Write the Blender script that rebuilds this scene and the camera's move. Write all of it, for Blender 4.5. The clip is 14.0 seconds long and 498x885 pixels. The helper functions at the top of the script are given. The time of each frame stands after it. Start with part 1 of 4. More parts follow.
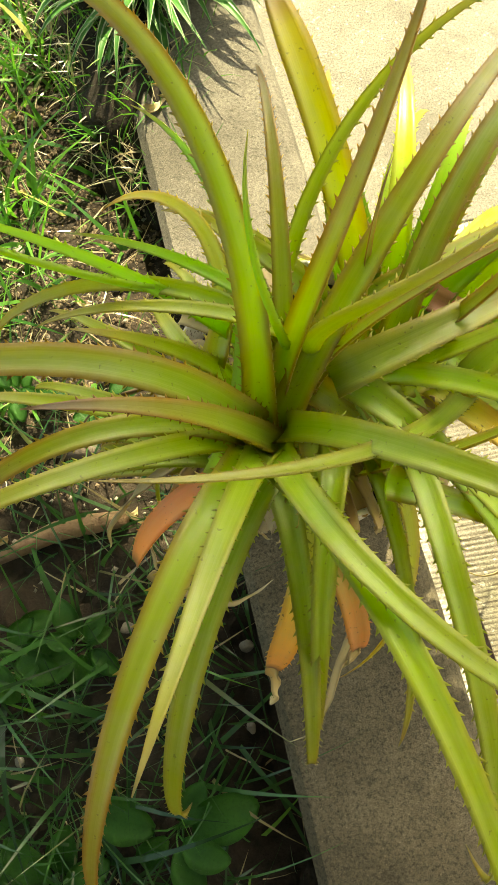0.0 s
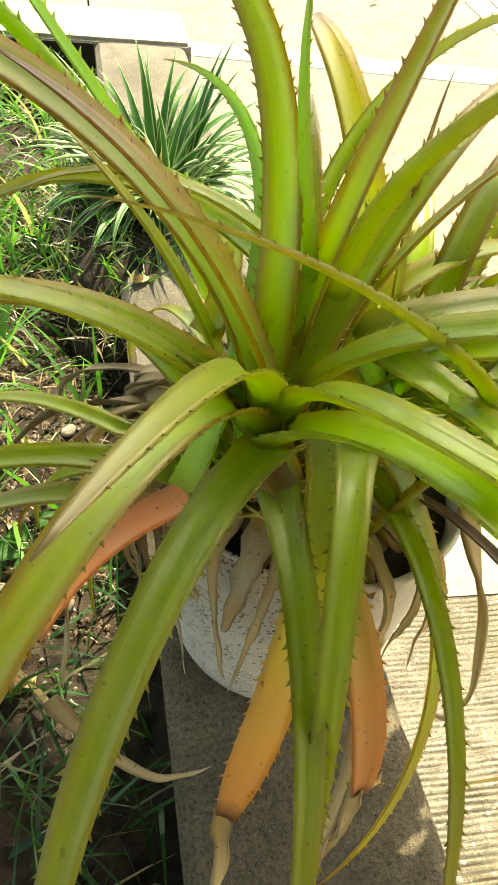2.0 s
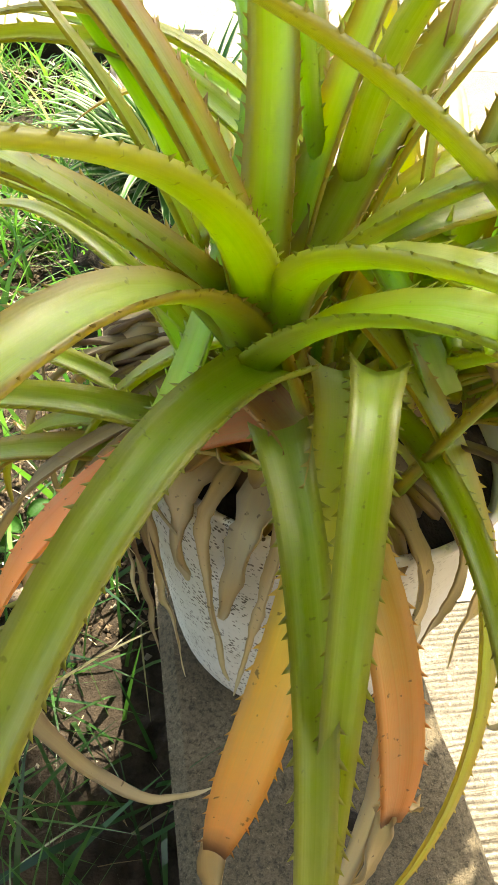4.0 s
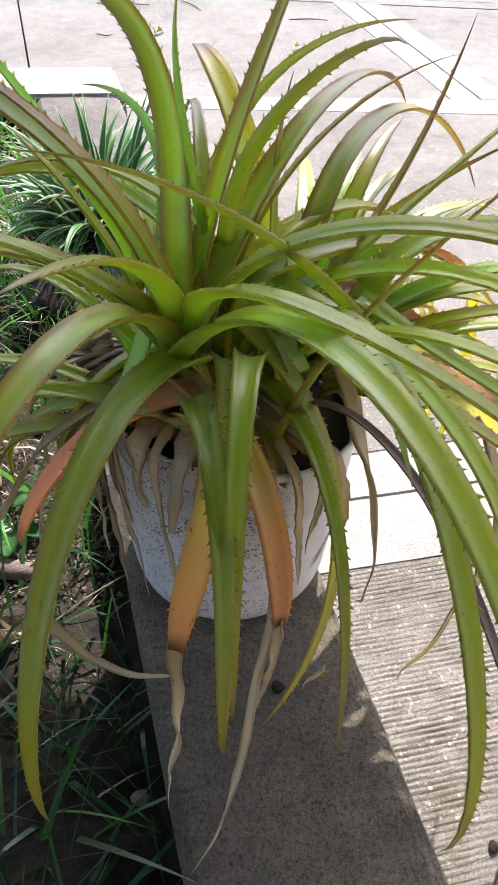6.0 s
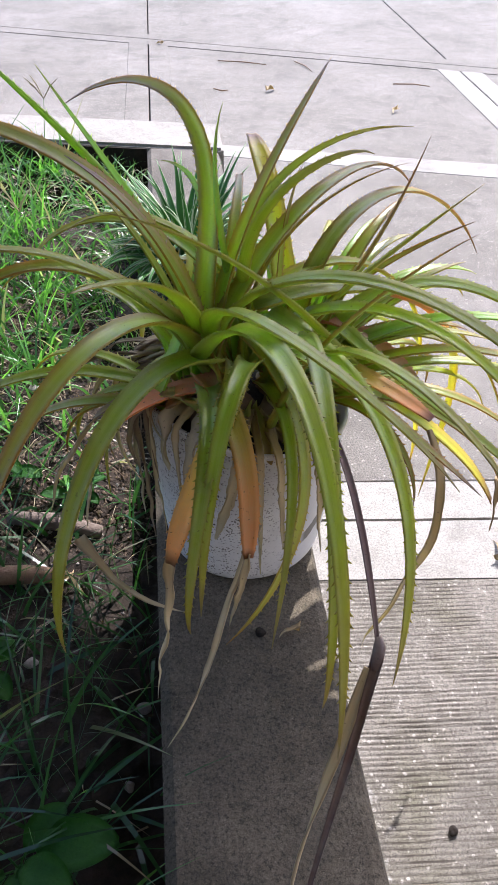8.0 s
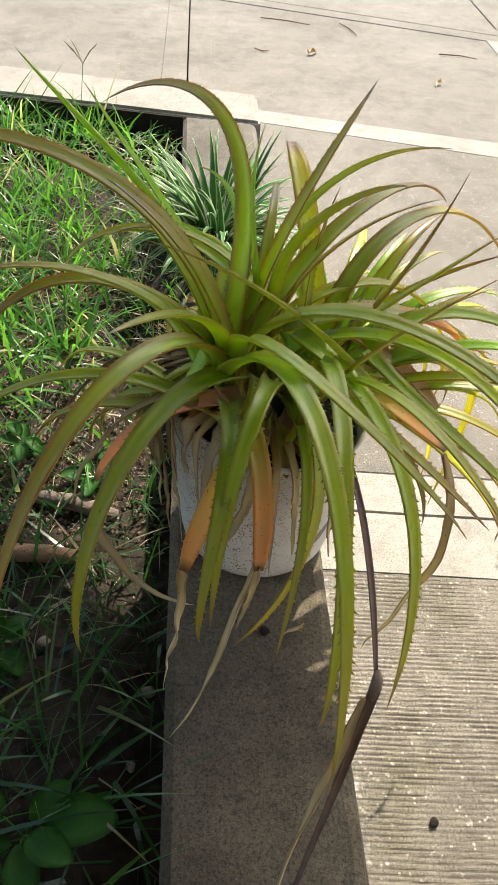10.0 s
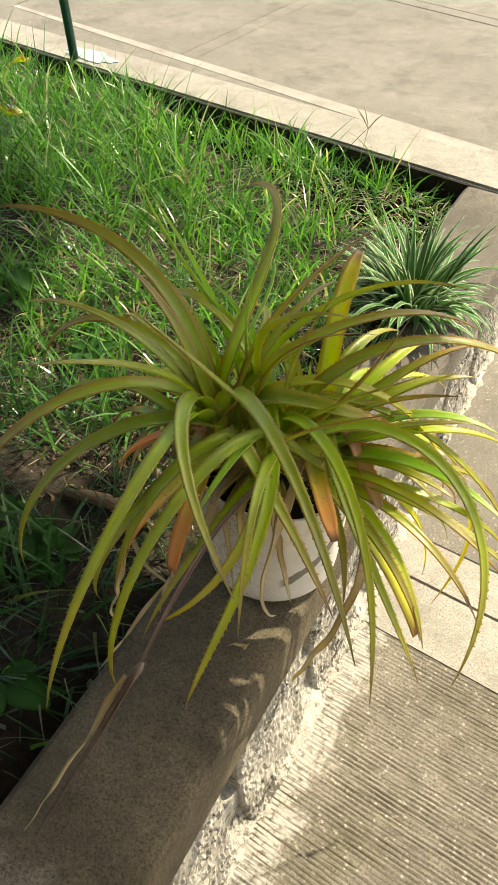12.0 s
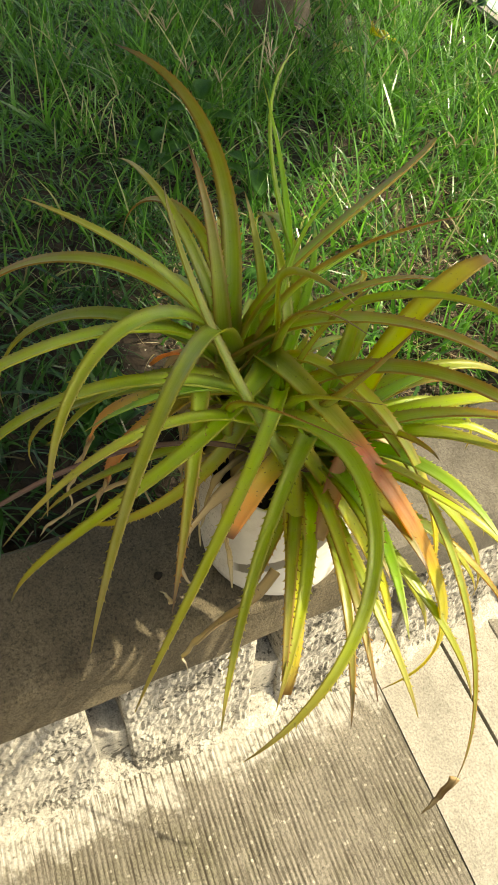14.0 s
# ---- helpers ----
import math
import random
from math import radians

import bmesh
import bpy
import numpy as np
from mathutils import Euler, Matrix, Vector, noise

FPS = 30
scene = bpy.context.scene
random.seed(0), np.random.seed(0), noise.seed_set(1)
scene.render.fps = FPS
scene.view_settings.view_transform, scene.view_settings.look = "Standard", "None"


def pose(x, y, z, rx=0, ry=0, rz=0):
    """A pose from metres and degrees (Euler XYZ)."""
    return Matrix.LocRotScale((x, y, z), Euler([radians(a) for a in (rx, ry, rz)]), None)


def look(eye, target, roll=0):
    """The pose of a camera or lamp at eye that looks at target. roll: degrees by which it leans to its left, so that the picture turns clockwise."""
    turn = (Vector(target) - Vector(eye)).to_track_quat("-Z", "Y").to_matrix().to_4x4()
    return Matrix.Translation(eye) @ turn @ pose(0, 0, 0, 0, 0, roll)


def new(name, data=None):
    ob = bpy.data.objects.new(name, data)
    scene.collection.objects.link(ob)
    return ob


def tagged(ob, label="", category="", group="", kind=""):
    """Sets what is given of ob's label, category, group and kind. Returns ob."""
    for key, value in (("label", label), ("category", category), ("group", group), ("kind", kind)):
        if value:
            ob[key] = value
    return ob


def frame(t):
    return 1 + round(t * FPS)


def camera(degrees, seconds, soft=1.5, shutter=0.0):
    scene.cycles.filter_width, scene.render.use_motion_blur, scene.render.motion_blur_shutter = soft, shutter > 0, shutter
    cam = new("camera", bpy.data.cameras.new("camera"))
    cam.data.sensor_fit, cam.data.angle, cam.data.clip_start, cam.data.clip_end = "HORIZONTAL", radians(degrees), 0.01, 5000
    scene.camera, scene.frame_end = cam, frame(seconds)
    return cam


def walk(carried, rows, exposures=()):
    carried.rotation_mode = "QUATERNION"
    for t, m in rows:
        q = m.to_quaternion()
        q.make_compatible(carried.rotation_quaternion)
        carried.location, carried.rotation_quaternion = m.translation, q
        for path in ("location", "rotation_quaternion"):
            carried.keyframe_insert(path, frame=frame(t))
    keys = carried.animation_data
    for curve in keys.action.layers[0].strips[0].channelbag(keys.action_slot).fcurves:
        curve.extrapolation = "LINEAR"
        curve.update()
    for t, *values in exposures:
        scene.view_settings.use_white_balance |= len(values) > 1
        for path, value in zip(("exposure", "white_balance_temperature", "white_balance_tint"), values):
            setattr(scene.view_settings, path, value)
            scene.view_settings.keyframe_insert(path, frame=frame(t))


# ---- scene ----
cam = camera(39.3, 14.0)
PATH = [
    (0, (-0.032, -0.008, 1.314), (-0.078, 0.315, 0.055), -22.7),
    (0.5, (-0.038, -0.014, 1.266), (0.060, 0.514, 0.082), -5.4),
    (1, (-0.043, -0.056, 1.167), (0.073, 0.571, 0.033), 1.3),
    (1.5, (-0.078, -0.105, 1.125), (0.075, 0.650, 0.079), 1.2),
    (2, (-0.111, -0.137, 1.100), (0.096, 0.684, 0.114), 4.8),
    (2.2, (-0.114, -0.134, 1.087), (0.121, 0.723, 0.138), 4.9),
    (4.3, (-0.083, -0.116, 1.007), (0.065, 0.738, 0.038), 0.7),
    (4.5, (-0.088, -0.131, 1.012), (0.075, 0.734, 0.056), 0.4),
    (5, (-0.110, -0.170, 1.032), (0.102, 0.698, 0.088), 2.6),
    (5.5, (-0.114, -0.230, 1.108), (0.174, 0.643, 0.189), 2.0),
    (6, (-0.106, -0.287, 1.127), (0.155, 0.580, 0.194), 1.3),
    (6.5, (-0.085, -0.382, 1.162), (0.144, 0.518, 0.252), 1.0),
    (7, (-0.083, -0.407, 1.184), (0.117, 0.520, 0.294), 2.4),
    (7.5, (-0.069, -0.430, 1.192), (0.088, 0.495, 0.292), 1.6),
    (8, (-0.065, -0.472, 1.226), (0.059, 0.472, 0.342), 1.2),
    (8.5, (-0.069, -0.487, 1.249), (0.019, 0.464, 0.367), 1.1),
    (8.7, (-0.069, -0.470, 1.255), (0.016, 0.480, 0.372), 1.8),
    (10.8, (-0.071, -0.440, 1.313), (0.016, 0.431, 0.352), 5.5),
    (11, (-0.042, -0.438, 1.324), (0.020, 0.450, 0.377), 6.1),
    (11.2, (0.009, -0.446, 1.334), (-0.005, 0.449, 0.391), 5.2),
    (11.5, (0.123, -0.472, 1.375), (-0.116, 0.418, 0.458), 1.6),
    (12, (0.353, -0.442, 1.439), (-0.117, 0.342, 0.514), -2.3),
    (12.5, (0.444, -0.416, 1.361), (-0.122, 0.208, 0.371), -8.3),
    (13, (0.464, -0.277, 1.318), (-0.172, 0.294, 0.339), 0.3),
    (13.5, (0.457, -0.196, 1.339), (-0.206, 0.336, 0.356), 3.1),
    (14, (0.530, -0.147, 1.355), (-0.228, 0.264, 0.382), 5.0),
]
walk(cam, [(t, look(eye, target, roll)) for t, eye, target, roll in PATH], exposures=[(0.0, 2.1, 9600, -8), (1.0, 1.93, 9000, -5), (1.5, 2.1, 8800, -4), (2.2, 2.2, 8500, -1), (4.5, 2.6, 7700, 7), (5.0, 2.5, 7600, 9), (5.5, 1.82, 6400, 12), (5.8, 1.67, 6000, 17), (6.6, 1.48, 5700, 20), (7.5, 1.37, 5650, 21), (8.7, 1.35, 5600, 21), (10.8, 1.37, 7500, 4), (12.0, 1.22, 7700, 5), (12.5, 1.48, 7900, 6), (14.0, 1.26, 8200, 2)])

# ---------------------------------------------------------------- light
world = bpy.data.worlds.new("sky")
scene.world = world
world.use_nodes = True
wn = world.node_tree
sky = wn.nodes.new("ShaderNodeTexSky")
sky.sky_type = "NISHITA"
sky.sun_disc = False
sky.dust_density = 3.0
SUN_AZ, SUN_EL = 60.0, 48.0          # degrees from +x towards +y, and above the horizon
sky.sun_elevation = radians(SUN_EL)
sky.sun_rotation = radians(90.0 - SUN_AZ)
wn.links.new(sky.outputs[0], wn.nodes["Background"].inputs[0])
wn.nodes["Background"].inputs[1].default_value = 0.15
sun = new("sun", bpy.data.lights.new("sun", "SUN"))
sun.data.energy, sun.data.angle, sun.data.color = 3.8, radians(0.6), (1.0, 0.94, 0.82)
ce, se = math.cos(radians(SUN_EL)), math.sin(radians(SUN_EL))
sun.matrix_world = look((6 * ce * math.cos(radians(SUN_AZ)), 6 * ce * math.sin(radians(SUN_AZ)), 6 * se), (0, 0, 0))


# ---------------------------------------------------------------- materials
class Nodes:
    """A short way to write a node material."""

    def __init__(self, name, rough=0.6, spec=0.4):
        self.mat = bpy.data.materials.new(name)
        self.mat.use_nodes = True
        self.tree = self.mat.node_tree
        self.bsdf = self.tree.nodes["Principled BSDF"]
        self.out = self.tree.nodes["Material Output"]
        self.bsdf.inputs["Roughness"].default_value = rough
        self.bsdf.inputs["Specular IOR Level"].default_value = spec

    def add(self, kind, **sets):
        n = self.tree.nodes.new("ShaderNode" + kind)
        for key, value in sets.items():
            if key in n.inputs:
                n.inputs[key].default_value = value
        return n

    def link(self, a, b):
        self.tree.links.new(a, b)

    def coords(self):
        return self.add("NewGeometry").outputs["Position"]

    def noise(self, scale, detail=4.0, rough=0.6, at=None, stretch=None):
        n = self.add("TexNoise", Scale=scale, Detail=detail, Roughness=rough)
        at = at or self.coords()
        if stretch:
            m = self.add("Mapping")
            m.inputs["Scale"].default_value = stretch
            self.link(at, m.inputs["Vector"])
            at = m.outputs[0]
        self.link(at, n.inputs["Vector"])
        return n.outputs["Fac"]

    def ramp(self, fac, stops):
        r = self.add("ValToRGB")
        e = r.color_ramp.elements
        while len(e) < len(stops):
            e.new(0.5)
        for k, (p, c) in zip(e, stops):
            k.position = p
            k.color = (*c, 1) if len(c) == 3 else c
        self.link(fac, r.inputs[0])
        return r.outputs[0]

    def grey(self, fac, lo, hi):
        m = self.add("MapRange")
        m.inputs["From Min"].default_value, m.inputs["From Max"].default_value = lo, hi
        self.link(fac, m.inputs[0])
        return m.outputs[0]

    def mix(self, fac, a, b, blend="MIX"):
        m = self.tree.nodes.new("ShaderNodeMix")
        m.data_type, m.blend_type = "RGBA", blend
        for value, slot in ((fac, 0), (a, 6), (b, 7)):
            if isinstance(value, (int, float)):
                m.inputs[slot].default_value = value
            elif isinstance(value, tuple):
                m.inputs[slot].default_value = (*value, 1)
            else:
                self.link(value, m.inputs[slot])
        return m.outputs[2]

    def math(self, op, a, b=0.0):
        m = self.tree.nodes.new("ShaderNodeMath")
        m.operation = op
        for value, slot in ((a, 0), (b, 1)):
            if isinstance(value, (int, float)):
                m.inputs[slot].default_value = value
            else:
                self.link(value, m.inputs[slot])
        return m.outputs[0]

    def color(self, socket):
        self.link(socket, self.bsdf.inputs["Base Color"])

    def bump(self, height, strength=0.4, distance=0.004):
        b = self.add("Bump", Strength=strength, Distance=distance)
        self.link(height, b.inputs["Height"])
        self.link(b.outputs[0], self.bsdf.inputs["Normal"])
        return b.outputs[0]

    def thin(self, socket, amount=0.4, normal=None):
        """Lets light through a thin leaf."""
        t = self.add("BsdfTranslucent")
        self.link(socket, t.inputs["Color"])
        m = self.add("MixShader")
        m.inputs[0].default_value = amount
        self.link(self.bsdf.outputs[0], m.inputs[1])
        self.link(t.outputs[0], m.inputs[2])
        self.link(m.outputs[0], self.out.inputs["Surface"])


def leaf_material(name, stops, edge, tip, rough=0.33, thin=0.48, spots=0.35, streak=0.2, tip_from=0.86, edge_amount=0.8):
    """Bromeliad leaf: colour along the blade (stops), a coloured margin, a dry tip, pores, fine lengthwise veins."""
    n = Nodes(name, rough, 0.5)
    uv = n.add("UVMap").outputs[0]
    sep = n.add("SeparateXYZ")
    n.link(uv, sep.inputs[0])
    across, along = sep.outputs[0], sep.outputs[1]
    info = n.add("ObjectInfo").outputs["Random"]
    wob = n.noise(7.0, 3.0, 0.6)
    place = n.math("ADD", along, n.math("MULTIPLY", n.math("SUBTRACT", wob, 0.5), 0.35))
    base = n.ramp(place, stops)
    tone = n.math("ADD", n.math("MULTIPLY", info, 0.45), 0.86)
    tint = n.add("CombineColor")
    for k in range(3):
        n.link(tone, tint.inputs[k])
    base = n.mix(1.0, base, tint.outputs[0], "MULTIPLY")
    veins = n.noise(1.0, 2.0, 0.5, at=uv, stretch=(26.0, 0.9, 1.0))
    base = n.mix(n.math("MULTIPLY", n.grey(veins, 0.35, 0.7), streak), base, (0.50, 0.50, 0.16))
    mid = n.math("ABSOLUTE", n.math("SUBTRACT", across, 0.5))
    side = n.grey(n.math("ADD", mid, n.math("MULTIPLY", n.math("SUBTRACT", wob, 0.5), 0.25)), 0.20, 0.54)
    base = n.mix(n.math("MULTIPLY", side, edge_amount), base, edge)
    bloom = n.math("MULTIPLY", n.grey(n.noise(34.0, 5.0, 0.7), 0.42, 0.72), 0.22)   # grey waxy scales
    base = n.mix(bloom, base, (0.40, 0.39, 0.27))
    dots = n.noise(260.0, 2.0, 0.5)
    base = n.mix(n.math("MULTIPLY", n.grey(dots, 0.68, 0.74), spots), base, (0.05, 0.03, 0.015))
    dry = n.grey(n.math("ADD", along, n.math("MULTIPLY", n.math("SUBTRACT", wob, 0.5), 0.12)), tip_from, 1.0)
    base = n.mix(dry, base, tip)
    n.color(base)
    n.bump(veins, 0.2, 0.002)
    n.bsdf.inputs["Coat Weight"].default_value = 0.4 if rough < 0.4 else 0.0
    n.bsdf.inputs["Coat Roughness"].default_value = 0.28
    bright = n.mix(1.0, base, (2.0, 2.05, 0.9), "MULTIPLY")
    if thin:
        n.thin(bright, thin)
    return n.mat


GREEN = leaf_material("green_leaf", [(0.0, (0.323, 0.433, 0.0475)), (0.2, (0.294, 0.417, 0.019)), (0.65, (0.304, 0.36, 0.0238)), (1.0, (0.323, 0.268, 0.057))], (0.323, 0.216, 0.0475), (0.274, 0.216, 0.104), edge_amount=0.5)
FRESH = leaf_material("fresh_leaf", [(0.0, (0.34, 0.464, 0.08)), (0.3, (0.26, 0.443, 0.035)), (1.0, (0.27, 0.422, 0.055))], (0.3, 0.371, 0.06), (0.32, 0.309, 0.12))
BRONZE = leaf_material("bronze_leaf", [(0.0, (0.32, 0.43, 0.03)), (0.35, (0.30, 0.385, 0.024)), (0.6, (0.285, 0.31, 0.03)), (0.82, (0.25, 0.215, 0.036)), (1.0, (0.20, 0.13, 0.05))], (0.34, 0.13, 0.03), (0.16, 0.10, 0.075), edge_amount=0.7)
STALK = leaf_material("dry_stalk", [(0.0, (0.15, 0.085, 0.055)), (0.5, (0.11, 0.055, 0.042)), (1.0, (0.15, 0.09, 0.065))], (0.08, 0.04, 0.03), (0.16, 0.10, 0.075), 0.6, 0.0, 0.4, 0.0)
YELLOW = leaf_material("yellow_leaf", [(0.0, (0.40, 0.46, 0.03)), (0.5, (0.47, 0.50, 0.035)), (1.0, (0.52, 0.44, 0.05))], (0.42, 0.28, 0.05), (0.30, 0.17, 0.07))
ORANGE = leaf_material("orange_leaf", [(0.0, (0.27, 0.36, 0.04)), (0.22, (0.36, 0.42, 0.045)), (0.45, (0.50, 0.45, 0.07)), (0.75, (0.62, 0.38, 0.10)), (1.0, (0.62, 0.31, 0.12))], (0.60, 0.26, 0.06), (0.24, 0.12, 0.06), 0.45, 0.35, 0.6, 0.2, 0.93, 0.4)
PINK = leaf_material("pink_leaf", [(0.0, (0.60, 0.25, 0.16)), (0.5, (0.64, 0.38, 0.24)), (1.0, (0.60, 0.45, 0.25))], (0.55, 0.24, 0.14), (0.4, 0.28, 0.15), 0.45, 0.35, 0.3, 0.1)
RED = leaf_material("red_leaf", [(0.0, (0.28, 0.38, 0.03)), (0.2, (0.33, 0.37, 0.03)), (0.27, (0.55, 0.17, 0.08)), (0.37, (0.54, 0.22, 0.06)), (0.48, (0.52, 0.48, 0.045)), (1.0, (0.50, 0.50, 0.04))], (0.48, 0.30, 0.05), (0.3, 0.2, 0.08), edge_amount=0.5)
SALMON = leaf_material("salmon_leaf", [(0.0, (0.52, 0.20, 0.12)), (0.18, (0.40, 0.38, 0.06)), (0.4, (0.52, 0.43, 0.07)), (0.65, (0.72, 0.38, 0.12)), (1.0, (0.70, 0.33, 0.15))], (0.58, 0.24, 0.08), (0.30, 0.16, 0.09), 0.45, 0.35, 0.6, 0.2, 0.95, 0.4)
EMBER = leaf_material("ember_leaf", [(0.0, (0.50, 0.20, 0.10)), (0.4, (0.62, 0.25, 0.09)), (1.0, (0.66, 0.29, 0.08))], (0.50, 0.19, 0.06), (0.30, 0.16, 0.09), 0.45, 0.35, 0.6, 0.2, 0.9, 0.45)
DEAD = leaf_material("dead_leaf", [(0.0, (0.40, 0.28, 0.14)), (0.4, (0.48, 0.38, 0.24)), (1.0, (0.42, 0.36, 0.27))], (0.20, 0.13, 0.08), (0.46, 0.40, 0.31), 0.75, 0.25, 0.6, 0.15, 0.8, 0.6)
SHEATH = leaf_material("leaf_sheath", [(0.0, (0.34, 0.42, 0.09)), (0.45, (0.4, 0.441, 0.108)), (0.8, (0.42, 0.284, 0.099)), (1.0, (0.3, 0.179, 0.081))], (0.4, 0.231, 0.072), (0.26, 0.168, 0.081), 0.5, 0.3, edge_amount=0.4)
BROWN = leaf_material("brown_leaf", [(0.0, (0.26, 0.16, 0.075)), (0.5, (0.22, 0.14, 0.07)), (1.0, (0.26, 0.185, 0.1))], (0.12, 0.065, 0.045), (0.26, 0.19, 0.13), 0.75, 0.1, 0.5, 0.25, 0.8, 0.7)


def concrete_material(name, light, dark, grain=120.0, stain=2.2, groove=None, bump=0.5, moss=None, stones=0.0, specks=0.0, bleached=None, lime=None, lichen=None):
    n = Nodes(name, 0.85, 0.25)
    p = n.coords()
    base = n.mix(n.grey(n.noise(stain, 6.0, 0.65), 0.3, 0.7), light, dark)
    base = n.mix(n.math("MULTIPLY", n.grey(n.noise(stain * 2.7, 7.0, 0.7), 0.52, 0.68), 0.5), base, tuple(c * 0.55 for c in dark))
    base = n.mix(n.math("MULTIPLY", n.grey(n.noise(stain * 9, 4.0, 0.7), 0.45, 0.72), 0.45), base, tuple(c * 0.62 for c in dark))
    fine = n.noise(grain * 4, 3.0, 0.7)
    base = n.mix(n.math("MULTIPLY", n.grey(fine, 0.4, 0.7), 0.35), base, tuple(c * 0.45 for c in dark))
    height = n.noise(grain, 5.0, 0.75)
    if moss:
        base = n.mix(n.math("MULTIPLY", n.grey(n.noise(5.0, 5.0, 0.7), 0.5, 0.72), 0.55), base, moss)
    if stones:
        v = n.add("TexVoronoi", Scale=95.0)
        n.link(p, v.inputs["Vector"])
        spot = n.math("MULTIPLY", n.grey(v.outputs["Distance"], 0.34, 0.22), n.grey(n.noise(38.0, 1.0), 0.53, 0.57))
        base = n.mix(n.math("MULTIPLY", spot, stones), base, (0.50, 0.465, 0.39))
    if bleached:   # the near end of the wall, pale beyond a ragged edge
        place = n.add("SeparateXYZ")
        n.link(p, place.inputs[0])
        edge = n.math("ADD", place.outputs[1], n.math("MULTIPLY", n.math("SUBTRACT", n.noise(14.0, 9.0, 0.85), 0.5), 0.30))
        base = n.mix(n.math("MULTIPLY", n.grey(edge, -0.37, -0.44), 0.8), base, n.mix(n.grey(fine, 0.3, 0.7), bleached, tuple(c * 0.5 for c in bleached)))
    if specks:   # dark pits and grains of sand
        base = n.mix(n.math("MULTIPLY", n.grey(n.noise(230.0, 8.0, 0.88), 0.47, 0.60), specks), base, tuple(c * 0.25 for c in dark))
        base = n.mix(n.math("MULTIPLY", n.grey(n.noise(280.0, 8.0, 0.88), 0.57, 0.66), specks * 0.7), base, tuple(min(1.0, c * 1.9) for c in light))
    if lichen:   # black growth in the pits of the cast
        patch = n.math("ADD", n.math("MULTIPLY", n.noise(75.0, 6.0, 0.75), 0.6), n.math("MULTIPLY", n.noise(11.0, 4.0, 0.6), 0.4))
        base = n.mix(n.math("MULTIPLY", n.grey(patch, 0.525, 0.575), 0.85), base, lichen)
    if lime:   # lime washed out of the wall lies in ragged tongues along its foot
        place = n.add("SeparateXYZ")
        n.link(p, place.inputs[0])
        rim = n.math("ADD", place.outputs[0], n.math("MULTIPLY", n.math("SUBTRACT", n.noise(9.0, 8.0, 0.75), 0.5), 0.22))
        ragged = n.math("MULTIPLY", n.grey(rim, 0.205, 0.185), n.grey(n.noise(70.0, 6.0, 0.75), 0.38, 0.50))
        base = n.mix(n.math("MULTIPLY", ragged, 0.85), base, n.mix(n.grey(fine, 0.35, 0.7), lime, tuple(c * 0.55 for c in lime)))
    if groove:   # darker lines in the furrows of the broom
        sep = n.add("SeparateXYZ")
        n.link(p, sep.inputs[0])
        wave = n.math("ADD", n.math("ADD", sep.outputs[1], n.math("MULTIPLY", sep.outputs[0], 0.088)), n.math("MULTIPLY", n.math("SINE", n.math("ADD", n.math("MULTIPLY", sep.outputs[0], 3.0), 1.0)), 0.004))
        wave = n.math("ADD", wave, n.math("MULTIPLY", n.math("SINE", n.math("MULTIPLY", sep.outputs[0], 7.3)), 0.002))
        low = n.grey(n.math("SINE", n.math("MULTIPLY", wave, 2 * math.pi / 0.0094)), -0.05, -0.7)
        rag = n.grey(n.noise(1.0, 4.0, 0.7, stretch=(7.0, 120.0, 1.0)), 0.40, 0.55)
        rag = n.math("MULTIPLY", rag, n.grey(n.noise(5.0, 4.0, 0.7), 0.33, 0.6))   # worn away in places
        base = n.mix(n.math("MULTIPLY", n.math("MULTIPLY", low, rag), groove), base, (0.045, 0.036, 0.026))
        thin_lines = n.grey(n.noise(1.0, 3.0, 0.6, stretch=(9.0, 300.0, 1.0)), 0.57, 0.66)
        base = n.mix(n.math("MULTIPLY", thin_lines, 0.75 * groove), base, (0.06, 0.048, 0.034))
    n.color(base)
    n.bump(height, bump, 0.003)
    return n.mat


DRIVE = concrete_material("driveway_concrete", (0.30, 0.277, 0.24), (0.165, 0.15, 0.122), 140.0, 1.3, bump=0.8, stones=0.6, specks=0.85)
SMOOTH = concrete_material("trowelled_concrete", (0.44, 0.415, 0.365), (0.29, 0.27, 0.23), 60.0, 2.4, bump=0.4, specks=0.7)
BROOMED = concrete_material("broomed_concrete", (0.29, 0.262, 0.218), (0.17, 0.152, 0.118), 140.0, 1.3, bump=0.9, stones=0.7, specks=0.8, groove=1.0, moss=(0.12, 0.115, 0.06), lime=(0.52, 0.495, 0.44))
# one stained concrete twice: darkened for the shaded stretch, paler for the sunlit
KERB = concrete_material("kerb_concrete", (0.21, 0.171, 0.113), (0.075, 0.062, 0.040), 170.0, 4.0, bump=1.0, specks=0.85, bleached=(0.34, 0.30, 0.245))
KERB_PALE = concrete_material("pale_kerb_concrete", (0.24, 0.215, 0.18), (0.10, 0.088, 0.068), 170.0, 2.5, bump=0.9, specks=0.7)
ROUGHCAST = concrete_material("rough_wall_concrete", (0.57, 0.54, 0.475), (0.36, 0.33, 0.275), 90.0, 9.0, bump=1.0, specks=0.7, lichen=(0.03, 0.027, 0.02))


